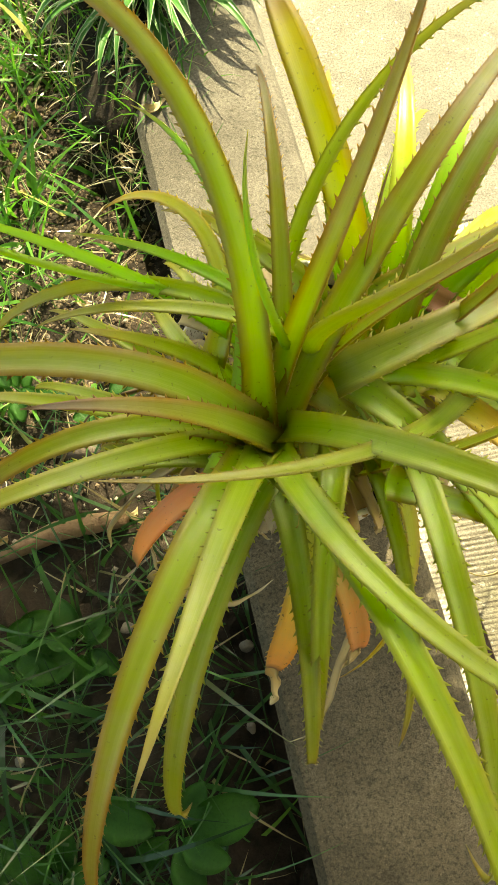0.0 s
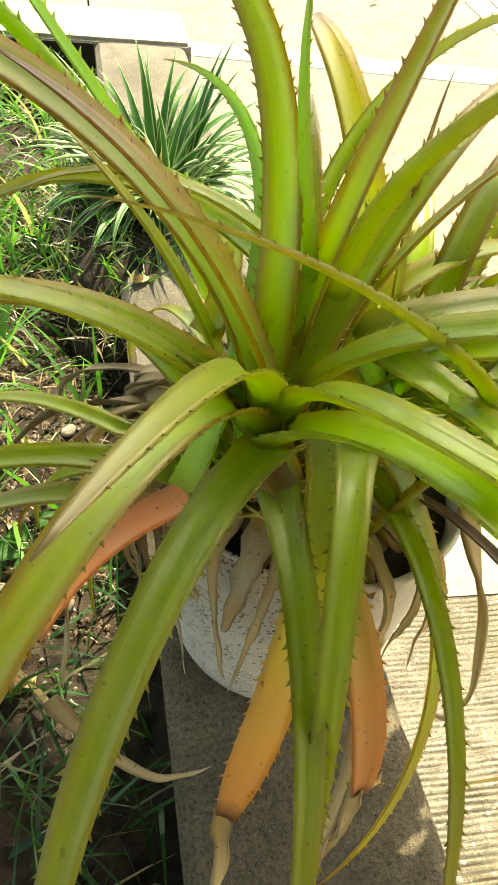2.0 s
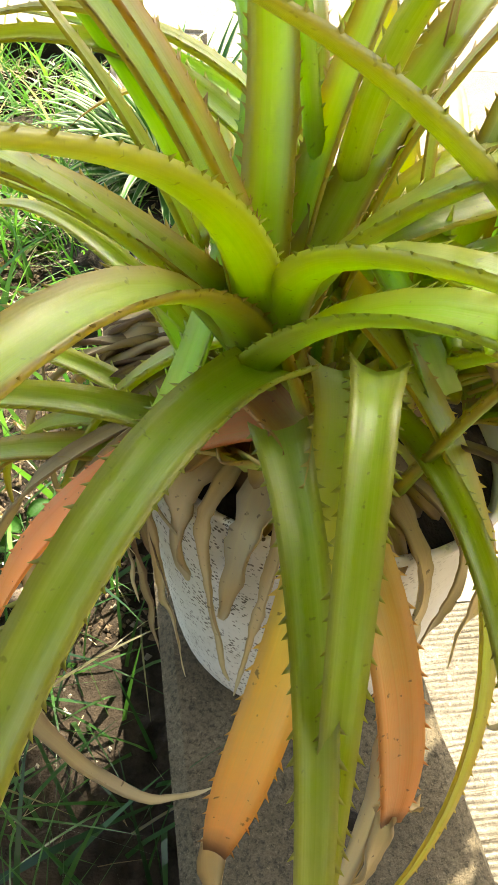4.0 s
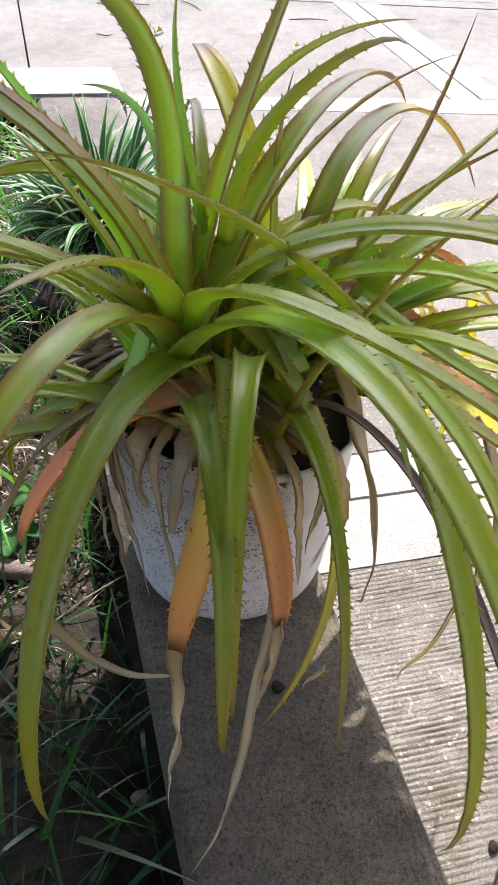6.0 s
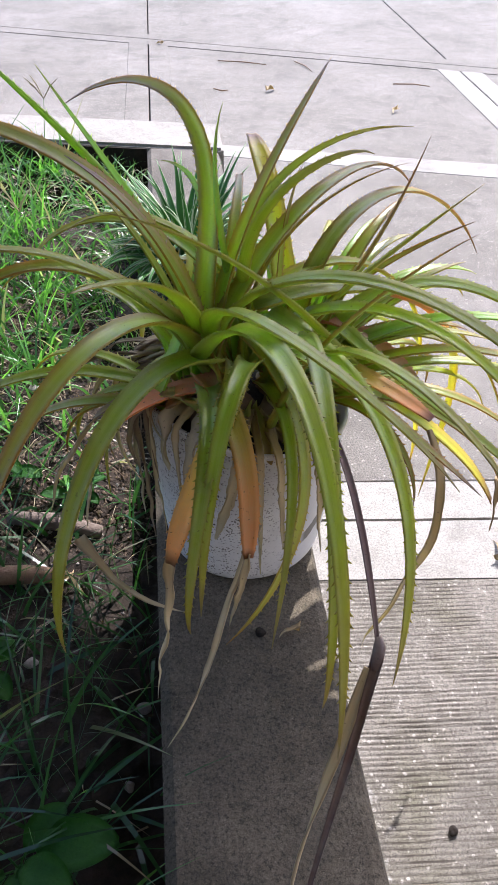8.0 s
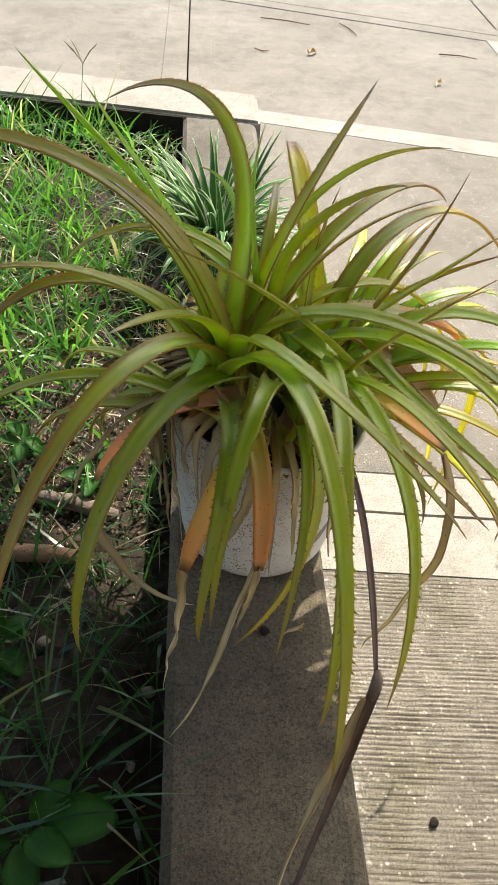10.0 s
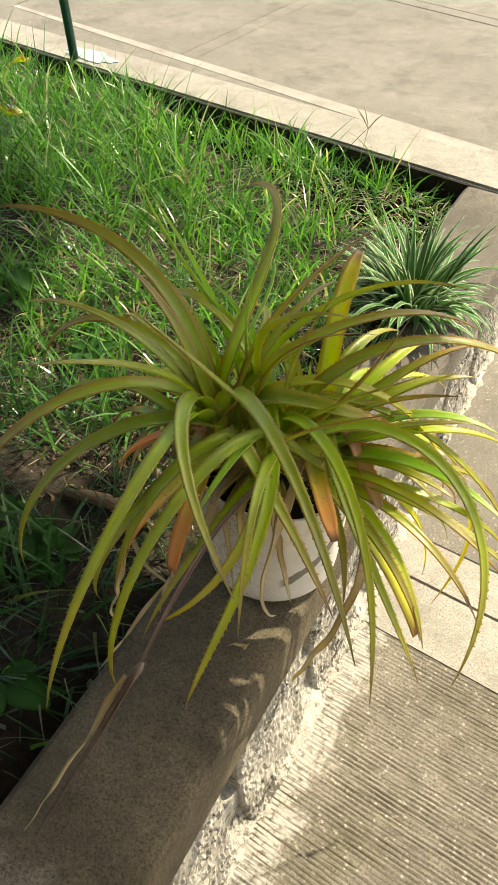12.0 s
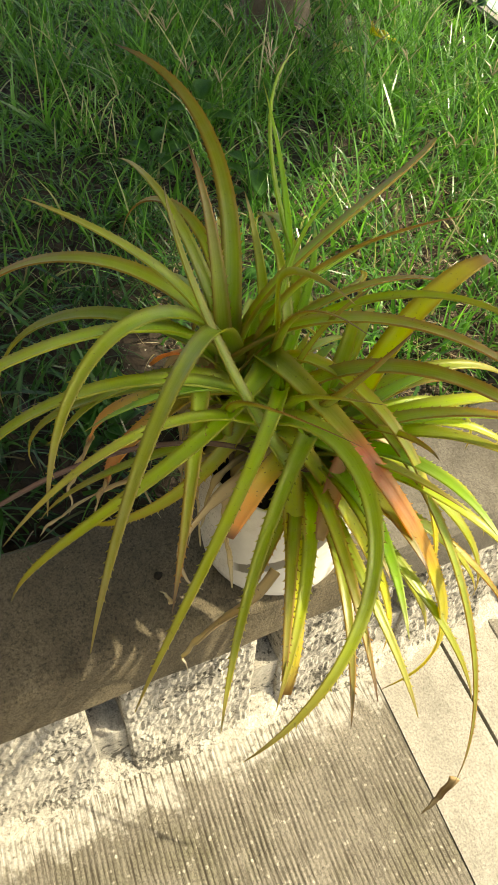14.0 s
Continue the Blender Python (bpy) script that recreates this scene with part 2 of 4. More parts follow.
def plain_material(name, light, dark, rough=0.7, scale=12.0, bump=0.3, thin=0.0, spec=0.3):
    n = Nodes(name, rough, spec)
    base = n.mix(n.grey(n.noise(scale, 5.0, 0.65), 0.3, 0.7), light, dark)
    base = n.mix(n.math("MULTIPLY", n.grey(n.noise(scale * 9, 3.0, 0.6), 0.5, 0.75), 0.4), base, tuple(c * 0.55 for c in dark))
    n.color(base)
    n.bump(n.noise(scale * 6, 5.0, 0.7), bump, 0.004)
    if thin:
        n.thin(n.mix(1.0, base, (1.5, 1.6, 0.9), "MULTIPLY"), thin)
    return n.mat


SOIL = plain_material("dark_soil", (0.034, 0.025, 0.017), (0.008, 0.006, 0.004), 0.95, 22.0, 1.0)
BED_SOIL = plain_material("bed_soil", (0.055, 0.040, 0.028), (0.012, 0.009, 0.006), 0.95, 30.0, 1.0)
SOIL_DRY = plain_material("dry_soil_crumbs", (0.24, 0.175, 0.12), (0.05, 0.036, 0.025), 0.95, 60.0, 0.6)
STONE = plain_material("pale_pebble", (0.30, 0.27, 0.23), (0.17, 0.15, 0.12), 0.8, 40.0, 0.4)
BARK = plain_material("grey_bark", (0.23, 0.18, 0.145), (0.12, 0.09, 0.07), 0.9, 14.0, 1.0)
WOOD = plain_material("dry_branch", (0.26, 0.17, 0.10), (0.15, 0.09, 0.055), 0.8, 20.0, 0.8)
POLE_GREEN = plain_material("green_enamel", (0.008, 0.11, 0.06), (0.005, 0.075, 0.04), 0.35, 6.0, 0.05, 0.0, 0.5)
PAINT_BLUE = plain_material("pale_blue_paint", (0.40, 0.47, 0.51), (0.34, 0.37, 0.36), 0.8, 12.0, 0.2)


def blade_material(name, low, high, dry, thin=0.45):
    n = Nodes(name, 0.30, 0.6)
    rnd = n.add("NewGeometry").outputs["Random Per Island"]
    base = n.ramp(rnd, [(0.0, low), (0.75, high), (0.93, high), (0.96, dry), (1.0, dry)])
    base = n.mix(n.math("MULTIPLY", n.grey(n.noise(3.0, 4.0), 0.4, 0.7), 0.4), base, low)
    n.color(base)
    n.thin(n.mix(1.0, base, (1.5, 1.6, 0.8), "MULTIPLY"), thin)
    return n.mat


GRASS = blade_material("grass_blades", (0.022, 0.09, 0.020), (0.135, 0.33, 0.055), (0.44, 0.40, 0.26))
# darker copy of the grass colour, with the bed's shade painted in
SHADED_GRASS = blade_material("shaded_grass_blades", (0.014, 0.05, 0.016), (0.045, 0.13, 0.034), (0.22, 0.18, 0.10))
FOLIAGE = blade_material("tree_foliage", (0.03, 0.08, 0.015), (0.06, 0.14, 0.025), (0.07, 0.12, 0.02))
DEAD_STRAW = blade_material("dry_straw", (0.22, 0.165, 0.10), (0.46, 0.39, 0.26), (0.12, 0.08, 0.05), 0.2)
WEED = plain_material("weed_leaf", (0.07, 0.21, 0.04), (0.045, 0.14, 0.03), 0.5, 30.0, 0.4, 0.3)


def stripe_material(name):
    n = Nodes(name, 0.45, 0.4)
    uv = n.add("UVMap").outputs[0]
    sep = n.add("SeparateXYZ")
    n.link(uv, sep.inputs[0])
    mid = n.math("ABSOLUTE", n.math("SUBTRACT", sep.outputs[0], 0.5))
    base = n.mix(n.grey(mid, 0.36, 0.43), (0.065, 0.21, 0.04), (0.50, 0.58, 0.38))
    n.color(base)
    n.thin(base, 0.35)
    return n.mat


STRIPED = stripe_material("striped_leaf")


def pot_material():
    n = Nodes("speckled_white_plastic", 0.45, 0.4)
    sep = n.add("SeparateXYZ")
    n.link(n.coords(), sep.inputs[0])
    base = n.mix(n.grey(n.noise(9.0, 5.0, 0.7), 0.35, 0.75), (0.74, 0.72, 0.68), (0.58, 0.56, 0.52))
    # splashed soil, denser on the side of the bed
    cells = n.add("TexVoronoi", Scale=300.0)
    n.link(n.coords(), cells.inputs["Vector"])
    dots = n.math("MULTIPLY", n.grey(cells.outputs["Distance"], 0.42, 0.30), n.grey(n.noise(75.0, 5.0, 0.8), 0.46, 0.53))
    splash = n.math("MULTIPLY", dots, n.grey(sep.outputs[0], 0.08, 0.0))
    base = n.mix(splash, base, (0.07, 0.05, 0.035))
    base = n.mix(n.math("MULTIPLY", n.grey(n.noise(16.0, 6.0, 0.7), 0.56, 0.75), 0.4), base, (0.34, 0.30, 0.24))
    # a torn dark scuff that climbs round the driveway side
    climb = n.math("SUBTRACT", sep.outputs[2], n.math("ADD", 0.545, n.math("MULTIPLY", n.math("SUBTRACT", sep.outputs[1], 0.12), 0.9)))
    climb = n.math("ADD", climb, n.math("MULTIPLY", n.math("SUBTRACT", n.noise(45.0, 4.0, 0.7), 0.5), 0.02))
    band = n.math("MULTIPLY", n.grey(n.math("ABSOLUTE", climb), 0.014, 0.011), n.grey(sep.outputs[0], 0.075, 0.085))
    base = n.mix(n.math("MULTIPLY", band, 0.9), base, (0.12, 0.105, 0.075))
    n.color(base)
    n.bump(n.noise(70.0, 3.0), 0.12, 0.002)
    return n.mat


POT = pot_material()


# ---------------------------------------------------------------- mesh helpers
def mesh_object(name, bm, material, parent=None, label="", smooth=False):
    data = bpy.data.meshes.new(name)
    bm.to_mesh(data)
    bm.free()
    data.materials.append(material)
    if smooth:
        data.shade_smooth()
    ob = new(name, data)
    if parent:
        ob.parent = parent
    if label:
        ob["label"] = label
    return ob


part = mesh_object


def box(bm, lo, hi):
    return hexa(bm, [(x, y, z) for z in (lo[2], hi[2]) for x, y in ((lo[0], lo[1]), (hi[0], lo[1]), (hi[0], hi[1]), (lo[0], hi[1]))])


def hexa(bm, corners):
    """Eight corners: four below, four above, both anticlockwise from above."""
    v = [bm.verts.new(c) for c in corners]
    for f in ((3, 2, 1, 0), (4, 5, 6, 7), (0, 1, 5, 4), (1, 2, 6, 5), (2, 3, 7, 6), (3, 0, 4, 7)):
        bm.faces.new([v[k] for k in f])
    return v


def tube(bm, points, radii, sides=8):
    """A closed tube along points."""
    rings = []
    for k, p in enumerate(points):
        p = Vector(p)
        a, b = Vector(points[max(k - 1, 0)]), Vector(points[min(k + 1, len(points) - 1)])
        d = (b - a).normalized()
        u = d.orthogonal().normalized() if k == 0 else (u - d * u.dot(d)).normalized()
        w = d.cross(u)
        rings.append([bm.verts.new(p + radii[k] * (math.cos(t) * u + math.sin(t) * w)) for t in (2 * math.pi * j / sides for j in range(sides))])
    for r, s in zip(rings, rings[1:]):
        for j in range(sides):
            bm.faces.new((r[j], r[(j + 1) % sides], s[(j + 1) % sides], s[j]))
    bm.faces.new(rings[0][::-1])
    bm.faces.new(rings[-1])


def leaf_line(base, az, elev, length, droop, late=1.6, swing=0.0, steps=22):
    """The midline of a leaf: it leaves base at an azimuth and elevation and bends down by droop degrees, the more so the later
    (late), while it swings sideways."""
    p, line = Vector(base), [Vector(base)]
    for k in range(steps):
        s = (k + 0.5) / steps
        a, e = radians(az + swing * s), radians(elev - droop * s**late)
        p = p + Vector((math.cos(a) * math.cos(e), math.sin(a) * math.cos(e), math.sin(e))) * (length / steps)
        line.append(p.copy())
    return line


# ---------------------------------------------------------------- the setting
def jitter(x, y, scale, amount, seed=0.0):
    return noise.noise(Vector((x * scale, y * scale, seed))) * amount


def sheet(name, xs, ys, height, material, depth=0.05, parent=None, smooth=False):
    """A slab with a relief on top, from a grid, and plain sides."""
    verts = [(x, y, height(x, y)) for y in ys for x in xs]
    nx, ny = len(xs), len(ys)
    faces = [(j * nx + i, j * nx + i + 1, (j + 1) * nx + i + 1, (j + 1) * nx + i) for j in range(ny - 1) for i in range(nx - 1)]
    rim = [i for i in range(nx)] + [j * nx + nx - 1 for j in range(1, ny)] + [(ny - 1) * nx + i for i in range(nx - 2, -1, -1)] + [j * nx for j in range(ny - 2, 0, -1)]
    low = len(verts)
    bottom = min(v[2] for v in verts) - depth
    verts += [(verts[k][0], verts[k][1], bottom) for k in rim]
    for k in range(len(rim)):
        m = (k + 1) % len(rim)
        faces.append((rim[m], rim[k], low + k, low + m))
    faces.append([low + k for k in range(len(rim) - 1, -1, -1)])
    data = bpy.data.meshes.new(name)
    data.from_pydata(verts, [], faces)
    data.materials.append(material)
    if smooth:
        data.shade_smooth()
    ob = new(name, data)
    ob.parent = parent
    return ob


def steps(a, b, n):
    return [a + (b - a) * k / n for k in range(n + 1)]


ground = sheet("ground", [-60, 60], [-60, 60], lambda x, y: -0.16, SOIL)
tagged(ground, "bare brown earth under the concrete driveway", "ground", kind="structure")

driveway = tagged(new("driveway"), "pale sunlit concrete driveway in broom-finished slabs with trowelled borders", "driveway", kind="structure")


def broomed(x, y):
    """Raked furrows that run across the slab, ragged along their length."""
    furrow = math.sin(2 * math.pi * (y + 0.004 * math.sin(3 * x + 1) + 0.002 * math.sin(7.3 * x)) / 0.0094)
    ragged = 0.5 + 0.9 * noise.noise(Vector((x * 14, y * 60, 1.0)))
    return -0.0016 + 0.0015 * max(ragged, 0.12) * furrow * (0.55 + 0.9 * noise.noise(Vector((x * 5, y * 5, 11.0)))) + jitter(x, y, 45.0, 0.0014, 5.0) + jitter(x, y, 2.0, 0.003, 6.0)


def trowelled(x, y):
    return jitter(x, y, 6.0, 0.0015, 8.0) + jitter(x, y, 40.0, 0.0006, 9.0)


SKEW = 0.088   # the joints run slightly askew to the wall


def skewed(ob):
    for v in ob.data.vertices:
        v.co.y -= SKEW * v.co.x
    return ob


# the near slab: a broomed field with a trowelled border along the joint at its end
skewed(sheet("slab_field", steps(0.085, 1.76, 100), steps(-0.8, 0.410, 760), broomed, BROOMED, parent=driveway))
skewed(sheet("slab_field", steps(0.085, 1.76, 6), steps(-3.0, -0.803, 6), trowelled, DRIVE, parent=driveway))
skewed(sheet("slab_border", steps(0.085, 1.76, 60), steps(0.412, 0.574, 10), trowelled, SMOOTH, parent=driveway))
# the slabs beyond it
skewed(sheet("slab_border", steps(0.06, 1.76, 60), steps(0.582, 0.70, 8), trowelled, SMOOTH, parent=driveway))


def cross(c, k, x0, m):
    """Where a joint across the drive (y = c - k x) meets one along it (x = x0 + m (y - 3))."""
    y = (c - k * x0 + 3 * k * m) / (1 + k * m)
    return (x0 + m * (y - 3), y)


def skew_slab(name, corners, material, top=0.0, bevel=0.003):
    bm = bmesh.new()
    hexa(bm, [(x, y, top - 0.05) for x, y in corners] + [(x, y, top) for x, y in corners])
    bmesh.ops.bevel(bm, geom=bm.edges[:], offset=bevel, segments=1, affect="EDGES")
    return mesh_object(name, bm, material, driveway)


def between(name, low, high, left, right, material, top=0.0):
    return skew_slab(name, [cross(*low, *left), cross(*low, *right), cross(*high, *right), cross(*high, *left)], material, top)


A0, A1 = (2.845, 0.29), (2.985, 0.27)
B0, B1, B2, B3 = (4.73, 0.385), (4.868, 0.385), (4.874, 0.385), (5.01, 0.385)
EDGE_L, EDGE_R = (-4.4, 0.0), (7.0, 0.0)
BORDER = 0.13
LONG = ((-2.56, 0.08), (-0.118, 0.005), (1.77, 0.02))
skew_slab("slab_field", [(-0.02, 0.704), (1.76, 0.549), (1.76, A0[0] - 0.003 - A0[1] * 1.76), (-0.02, A0[0] - 0.003 + A0[1] * 0.02)], DRIVE)
skew_slab("slab_field", [(1.768, -3.0), (7.0, -3.0), (7.0, A0[0] - 0.003 - A0[1] * 7.0), (1.768, A0[0] - 0.003 - A0[1] * 1.768)], DRIVE)
skew_slab("slab_field", [(-4.4, 2.5), (-0.024, 1.6), (-0.024, A0[0] - 0.003 + A0[1] * 0.024), (-4.4, A0[0] - 0.003 + A0[1] * 4.4)], DRIVE)
between("slab_border", A0, A1, EDGE_L, EDGE_R, SMOOTH)
left = EDGE_L
for x0, m in LONG + (EDGE_R,):
    last = x0 == EDGE_R[0]
    near, far = (A1[0] - 0.002, A1[1]), (B0[0] + 0.006, B0[1])
    a = left if left == EDGE_L else (left[0] + BORDER - 0.002, left[1])
    b = (x0, m) if last else (x0 - BORDER + 0.002, m)
    between("slab_field", near, far, a, b, DRIVE, -0.004)
    if not last:
        finish = SMOOTH if x0 > 1 else DRIVE
        between("slab_border", near, far, (x0 - BORDER, m), (x0 - 0.004, m), finish)
        between("slab_border", near, far, (x0 + 0.004, m), (x0 + BORDER, m), finish)
    left = (x0, m)
between("slab_border", B0, B1, EDGE_L, EDGE_R, DRIVE)
between("slab_border", B2, B3, EDGE_L, EDGE_R, DRIVE)
left = EDGE_L
for x0, m in LONG + (EDGE_R,):
    near, far = (B3[0] - 0.002, B3[1]), (10.5, 0.2)
    between("slab_field", near, far, left if left == EDGE_L else (left[0] + 0.004, left[1]), (x0 - 0.004, m), DRIVE, -0.004)
    left = (x0, m)
skew_slab("joint_bed", [(-7.0, -3.0), (7.0, -3.0), (7.0, 12.0), (-7.0, 12.0)], SOIL, -0.022)
skew_slab("slab_field", [(-7.0, 2.6), (-4.41, 2.6), (-4.41, 11.0), (-7.0, 11.0)], DRIVE, 0.0)

# the low wall that the pot stands on
wall = tagged(new("wall_bed"), "low weathered concrete wall with a flat top beside the driveway", "wall", kind="structure")
TOP, LEAN = 0.455, 0.07   # the top leans slightly towards the driveway


def wall_top(y):
    return TOP - 0.025 * max(y - 0.3, 0.0) / 1.4


def cap_mesh(y0, y1):
    """The smooth cap: a bevelled beam with slightly worn edges."""
    bm = bmesh.new()
    rings = []
    for y in steps(y0, y1, int((y1 - y0) / 0.023)):
        top = wall_top(y)
        w = jitter(0, y, 9.0, 0.004, 2.0)
        v = jitter(3, y, 22.0, 0.003, 4.0)
        prof = [(-0.108, 0.0), (-0.110, top - 0.012), (-0.098, top), (-0.05, top + 0.0015), (0.0, top + 0.001), (0.05, top), (0.094 + v, top - 0.001),
                (0.106 + v, top - 0.007), (0.112 + w * 0.5, top - 0.022), (0.113, top - 0.115 + w * 2), (0.103, top - 0.125 + w * 2), (0.02, top - 0.122), (0.02, 0.0)]
        rings.append([bm.verts.new((a, y, b + (-LEAN * a if 0 < k < 12 else 0.0) + (jitter(a * 30, y * 30, 1.0, 0.0012) if 0 < k < 9 else 0))) for k, (a, b) in enumerate(prof)])
    for r, s in zip(rings, rings[1:]):
        for j in range(len(r) - 1):
            bm.faces.new((r[j], s[j], s[j + 1], r[j + 1]))
    bm.faces.new(rings[0])
    bm.faces.new(rings[-1][::-1])
    return bm


part("wall_cap", cap_mesh(-2.5, 0.3295), KERB, wall, "stained smooth concrete cap, toned darker for the shade on it")
part("wall_cap", cap_mesh(0.3305, 1.70), KERB_PALE, wall, "weathered concrete cap, kept paler for the sunlit stretch")

SLOTS = (-1.03, -0.735, -0.44, -0.125, 0.16, 0.43, 0.70, 0.99, 1.28)


def rough_face(y0, y1):
    """A stretch of the rough-cast face between two drain slots, flaring into mortar at its foot."""
    ys, zs = steps(y0, y1, max(8, int((y1 - y0) / 0.005))), steps(0.0, 1.0, 44)
    verts, faces = [], []
    for y in ys:
        end = min(y - y0, y1 - y)
        for s in zs:
            z = s * (wall_top(y) - 0.112)
            flare = 0.02 * max(0.0, 1 - z / 0.15) ** 2
            lump = 0.004 * noise.noise(Vector((y * 24, z * 24, 7.0))) + 0.006 * abs(noise.noise(Vector((y * 80, z * 80, 2.0)))) + 0.0045 * noise.noise(Vector((y * 200, z * 200, 4.0)))
            lip = -0.006 * max(0.0, 1 - end / 0.006)
            verts.append((0.1035 + lump + flare + lip, y, z - 0.004))
    back = len(verts)
    m = len(zs)
    n = len(ys)
    for j in range(n - 1):
        for k in range(m - 1):
            faces.append((j * m + k, (j + 1) * m + k, (j + 1) * m + k + 1, j * m + k + 1))
    rim = [k for k in range(m)] + [j * m + m - 1 for j in range(1, n)] + [(n - 1) * m + k for k in range(m - 2, -1, -1)] + [j * m for j in range(n - 2, 0, -1)]
    for k in rim:
        verts.append((0.025, verts[k][1], verts[k][2]))
    for k in range(len(rim)):
        q = (k + 1) % len(rim)
        faces.append((rim[k], rim[q], back + q, back + k))
    data = bpy.data.meshes.new("wall_block")
    data.from_pydata(verts, [], faces)
    data.materials.append(ROUGHCAST)
    ob = new("wall_block", data)
    ob.parent = wall
    return ob


edges = [-2.5] + [v for s in SLOTS for v in (s - 0.027, s + 0.027)] + [1.70]
for a, b in zip(edges[::2], edges[1::2]):
    rough_face(a, b)
for s in SLOTS:   # the sills under the slots
    bm = bmesh.new()
    box(bm, (0.025, s - 0.0265, -0.004), (0.094, s + 0.0265, 0.155 + jitter(s, 0, 3.0, 0.02)))
    part("slot_sill", bm, ROUGHCAST, wall)

verts, faces = [], []   # the mortar spread along the foot of the wall
ys, us = steps(-2.5, 1.66, 700), steps(0.0, 1.0, 14)
for y in ys:
    reach = 0.030 + 0.025 * noise.noise(Vector((y * 5, 2.0, 1.0))) + 0.015 * noise.noise(Vector((y * 22, 3.0, 1.0)))
    for u in us:
        lump = 0.004 * noise.noise(Vector((y * 38, u * 3, 5.0))) + 0.003 * noise.noise(Vector((y * 110, u * 9, 6.0)))
        verts.append((0.09 + u * (0.02 + reach), y, 0.055 * (1 - u) ** 1.6 + lump * (1 - u * 0.6) - 0.002))
for j in range(len(ys) - 1):
    for k in range(len(us) - 1):
        q = j * len(us) + k
        faces.append((q, q + 1, q + len(us) + 1, q + len(us)))
data = bpy.data.meshes.new("mortar_foot")
data.from_pydata(verts, [], faces)
data.materials.append(ROUGHCAST)
new("mortar_foot", data).parent = wall

far_wall = tagged(new("wall_far"), "pale sunlit concrete edging wall at the far end of the grass bed", "wall", kind="structure")
bm = bmesh.new()
hexa(bm, [(x, y, z) for z in (0.0, 0.428) for x, y in ((-4.25, 2.628), (0.124, 1.705), (0.124, 1.93), (-4.25, 2.85))])
bmesh.ops.bevel(bm, geom=bm.edges[:], offset=0.008, segments=2, affect="EDGES")
part("edging", bm, SMOOTH, far_wall)
# dark sheet on the inner face paints the shade between wall and grass
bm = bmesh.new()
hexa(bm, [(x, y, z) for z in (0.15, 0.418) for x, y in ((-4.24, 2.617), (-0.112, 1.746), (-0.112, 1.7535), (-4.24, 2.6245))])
part("shade_strip", bm, SOIL, far_wall, "dark sheet standing in for shade on the wall face")


def far_side(x):
    """Where the far edging stands, seen from the bed."""
    return 1.722 - 0.211 * x


def soil_height(x, y):
    near = min(1.0, max(0.0, (-0.13 - x) / 0.10))
    gap = max(0.0, 1 - (far_side(x) - y) / 0.10)
    return 0.345 + 0.03 * near - 0.03 * gap + jitter(x, y, 3.0, 0.02, 1.0) + jitter(x, y, 16.0, 0.012, 2.0) + jitter(x, y, 60.0, 0.008, 3.0)


bed = sheet("soil_bed", steps(-4.2, -0.10, 300), steps(-2.5, 2.7, 300), soil_height, BED_SOIL, 0.2)
for v in bed.data.vertices:   # the sheet ends along the far edging
    y = -2.5 + (v.co.y + 2.5) / 5.2 * (far_side(v.co.x) + 2.5)
    v.co = (v.co.x, y, soil_height(v.co.x, y) if v.co.z > 0.2 else v.co.z)
tagged(bed, "dark crumbly garden soil in a raised bed", "soil", kind="structure")
bm = bmesh.new()
box(bm, (-4.45, -2.5, -0.1), (-4.25, 2.85, 0.43))
tagged(mesh_object("wall_left", bm, SMOOTH), "plain concrete wall closing the bed", "wall", kind="structure")

# added wall out of view, which carries the sun blocker
bm = bmesh.new()
box(bm, (-6.0, -3.4, -0.1), (6.0, -3.2, 4.2))
tagged(mesh_object("wall_back", bm, SMOOTH), "plain pale unseen wall added behind the driveway", "wall", kind="structure")
# flat blocker, added unseen: shades the wall's near end and half of the plant
BLOCKER_Z = 4.0
outline = [(0.167, -5.9), (0.167, -0.17), (-0.36, 0.36), (-0.43, 0.20), (-0.72, 0.21), (-0.90, 0.44), (-0.96, 0.80), (-1.20, 1.06), (-1.92, 1.46), (-3.2, 2.2), (-4.3, 1.6), (-4.3, -5.9)]   # as it falls on the wall top
bm = bmesh.new()
low = [bm.verts.new((x + 0.451 * (BLOCKER_Z - TOP), y + 0.78 * (BLOCKER_Z - TOP), BLOCKER_Z)) for x, y in outline]
high = [bm.verts.new(v.co + Vector((0, 0, 0.12))) for v in low]
bm.faces.new(low[::-1])
bm.faces.new(high)
for k in range(len(low)):
    m = (k + 1) % len(low)
    bm.faces.new((low[k], low[m], high[m], high[k]))
tagged(mesh_object("ceiling_shade_blocker", bm, SMOOTH), "unseen flat sheet added to shade the wall, plant and bed", "roof", kind="structure")


# ---------------------------------------------------------------- the potted plant
POT_AT = Vector((0.016, 0.186, TOP + 0.002))
BASE_R, RIM_R, POT_H = 0.108, 0.127, 0.25

bromeliad = tagged(new("potted_bromeliad"), "large spiny green and bronze bromeliad in a soil-splashed white pot", "potted plant")
bromeliad.location = POT_AT


def at_pot(ob):
    """Keeps a part built in world places where it is."""
    ob.matrix_parent_inverse = Matrix.Translation(-POT_AT)
    return ob


def lathe(bm, profile, sides=48):
    rings = [[bm.verts.new((r * math.cos(2 * math.pi * j / sides), r * math.sin(2 * math.pi * j / sides), z)) for j in range(sides)] for r, z in profile]
    for r, s in zip(rings, rings[1:]):
        for j in range(sides):
            bm.faces.new((r[j], r[(j + 1) % sides], s[(j + 1) % sides], s[j]))
    bm.faces.new(rings[0][::-1])
    bm.faces.new(rings[-1])


def rim_height(x, y):
    """The bucket is cut slightly aslant."""
    return 0.250 - 0.22 * x


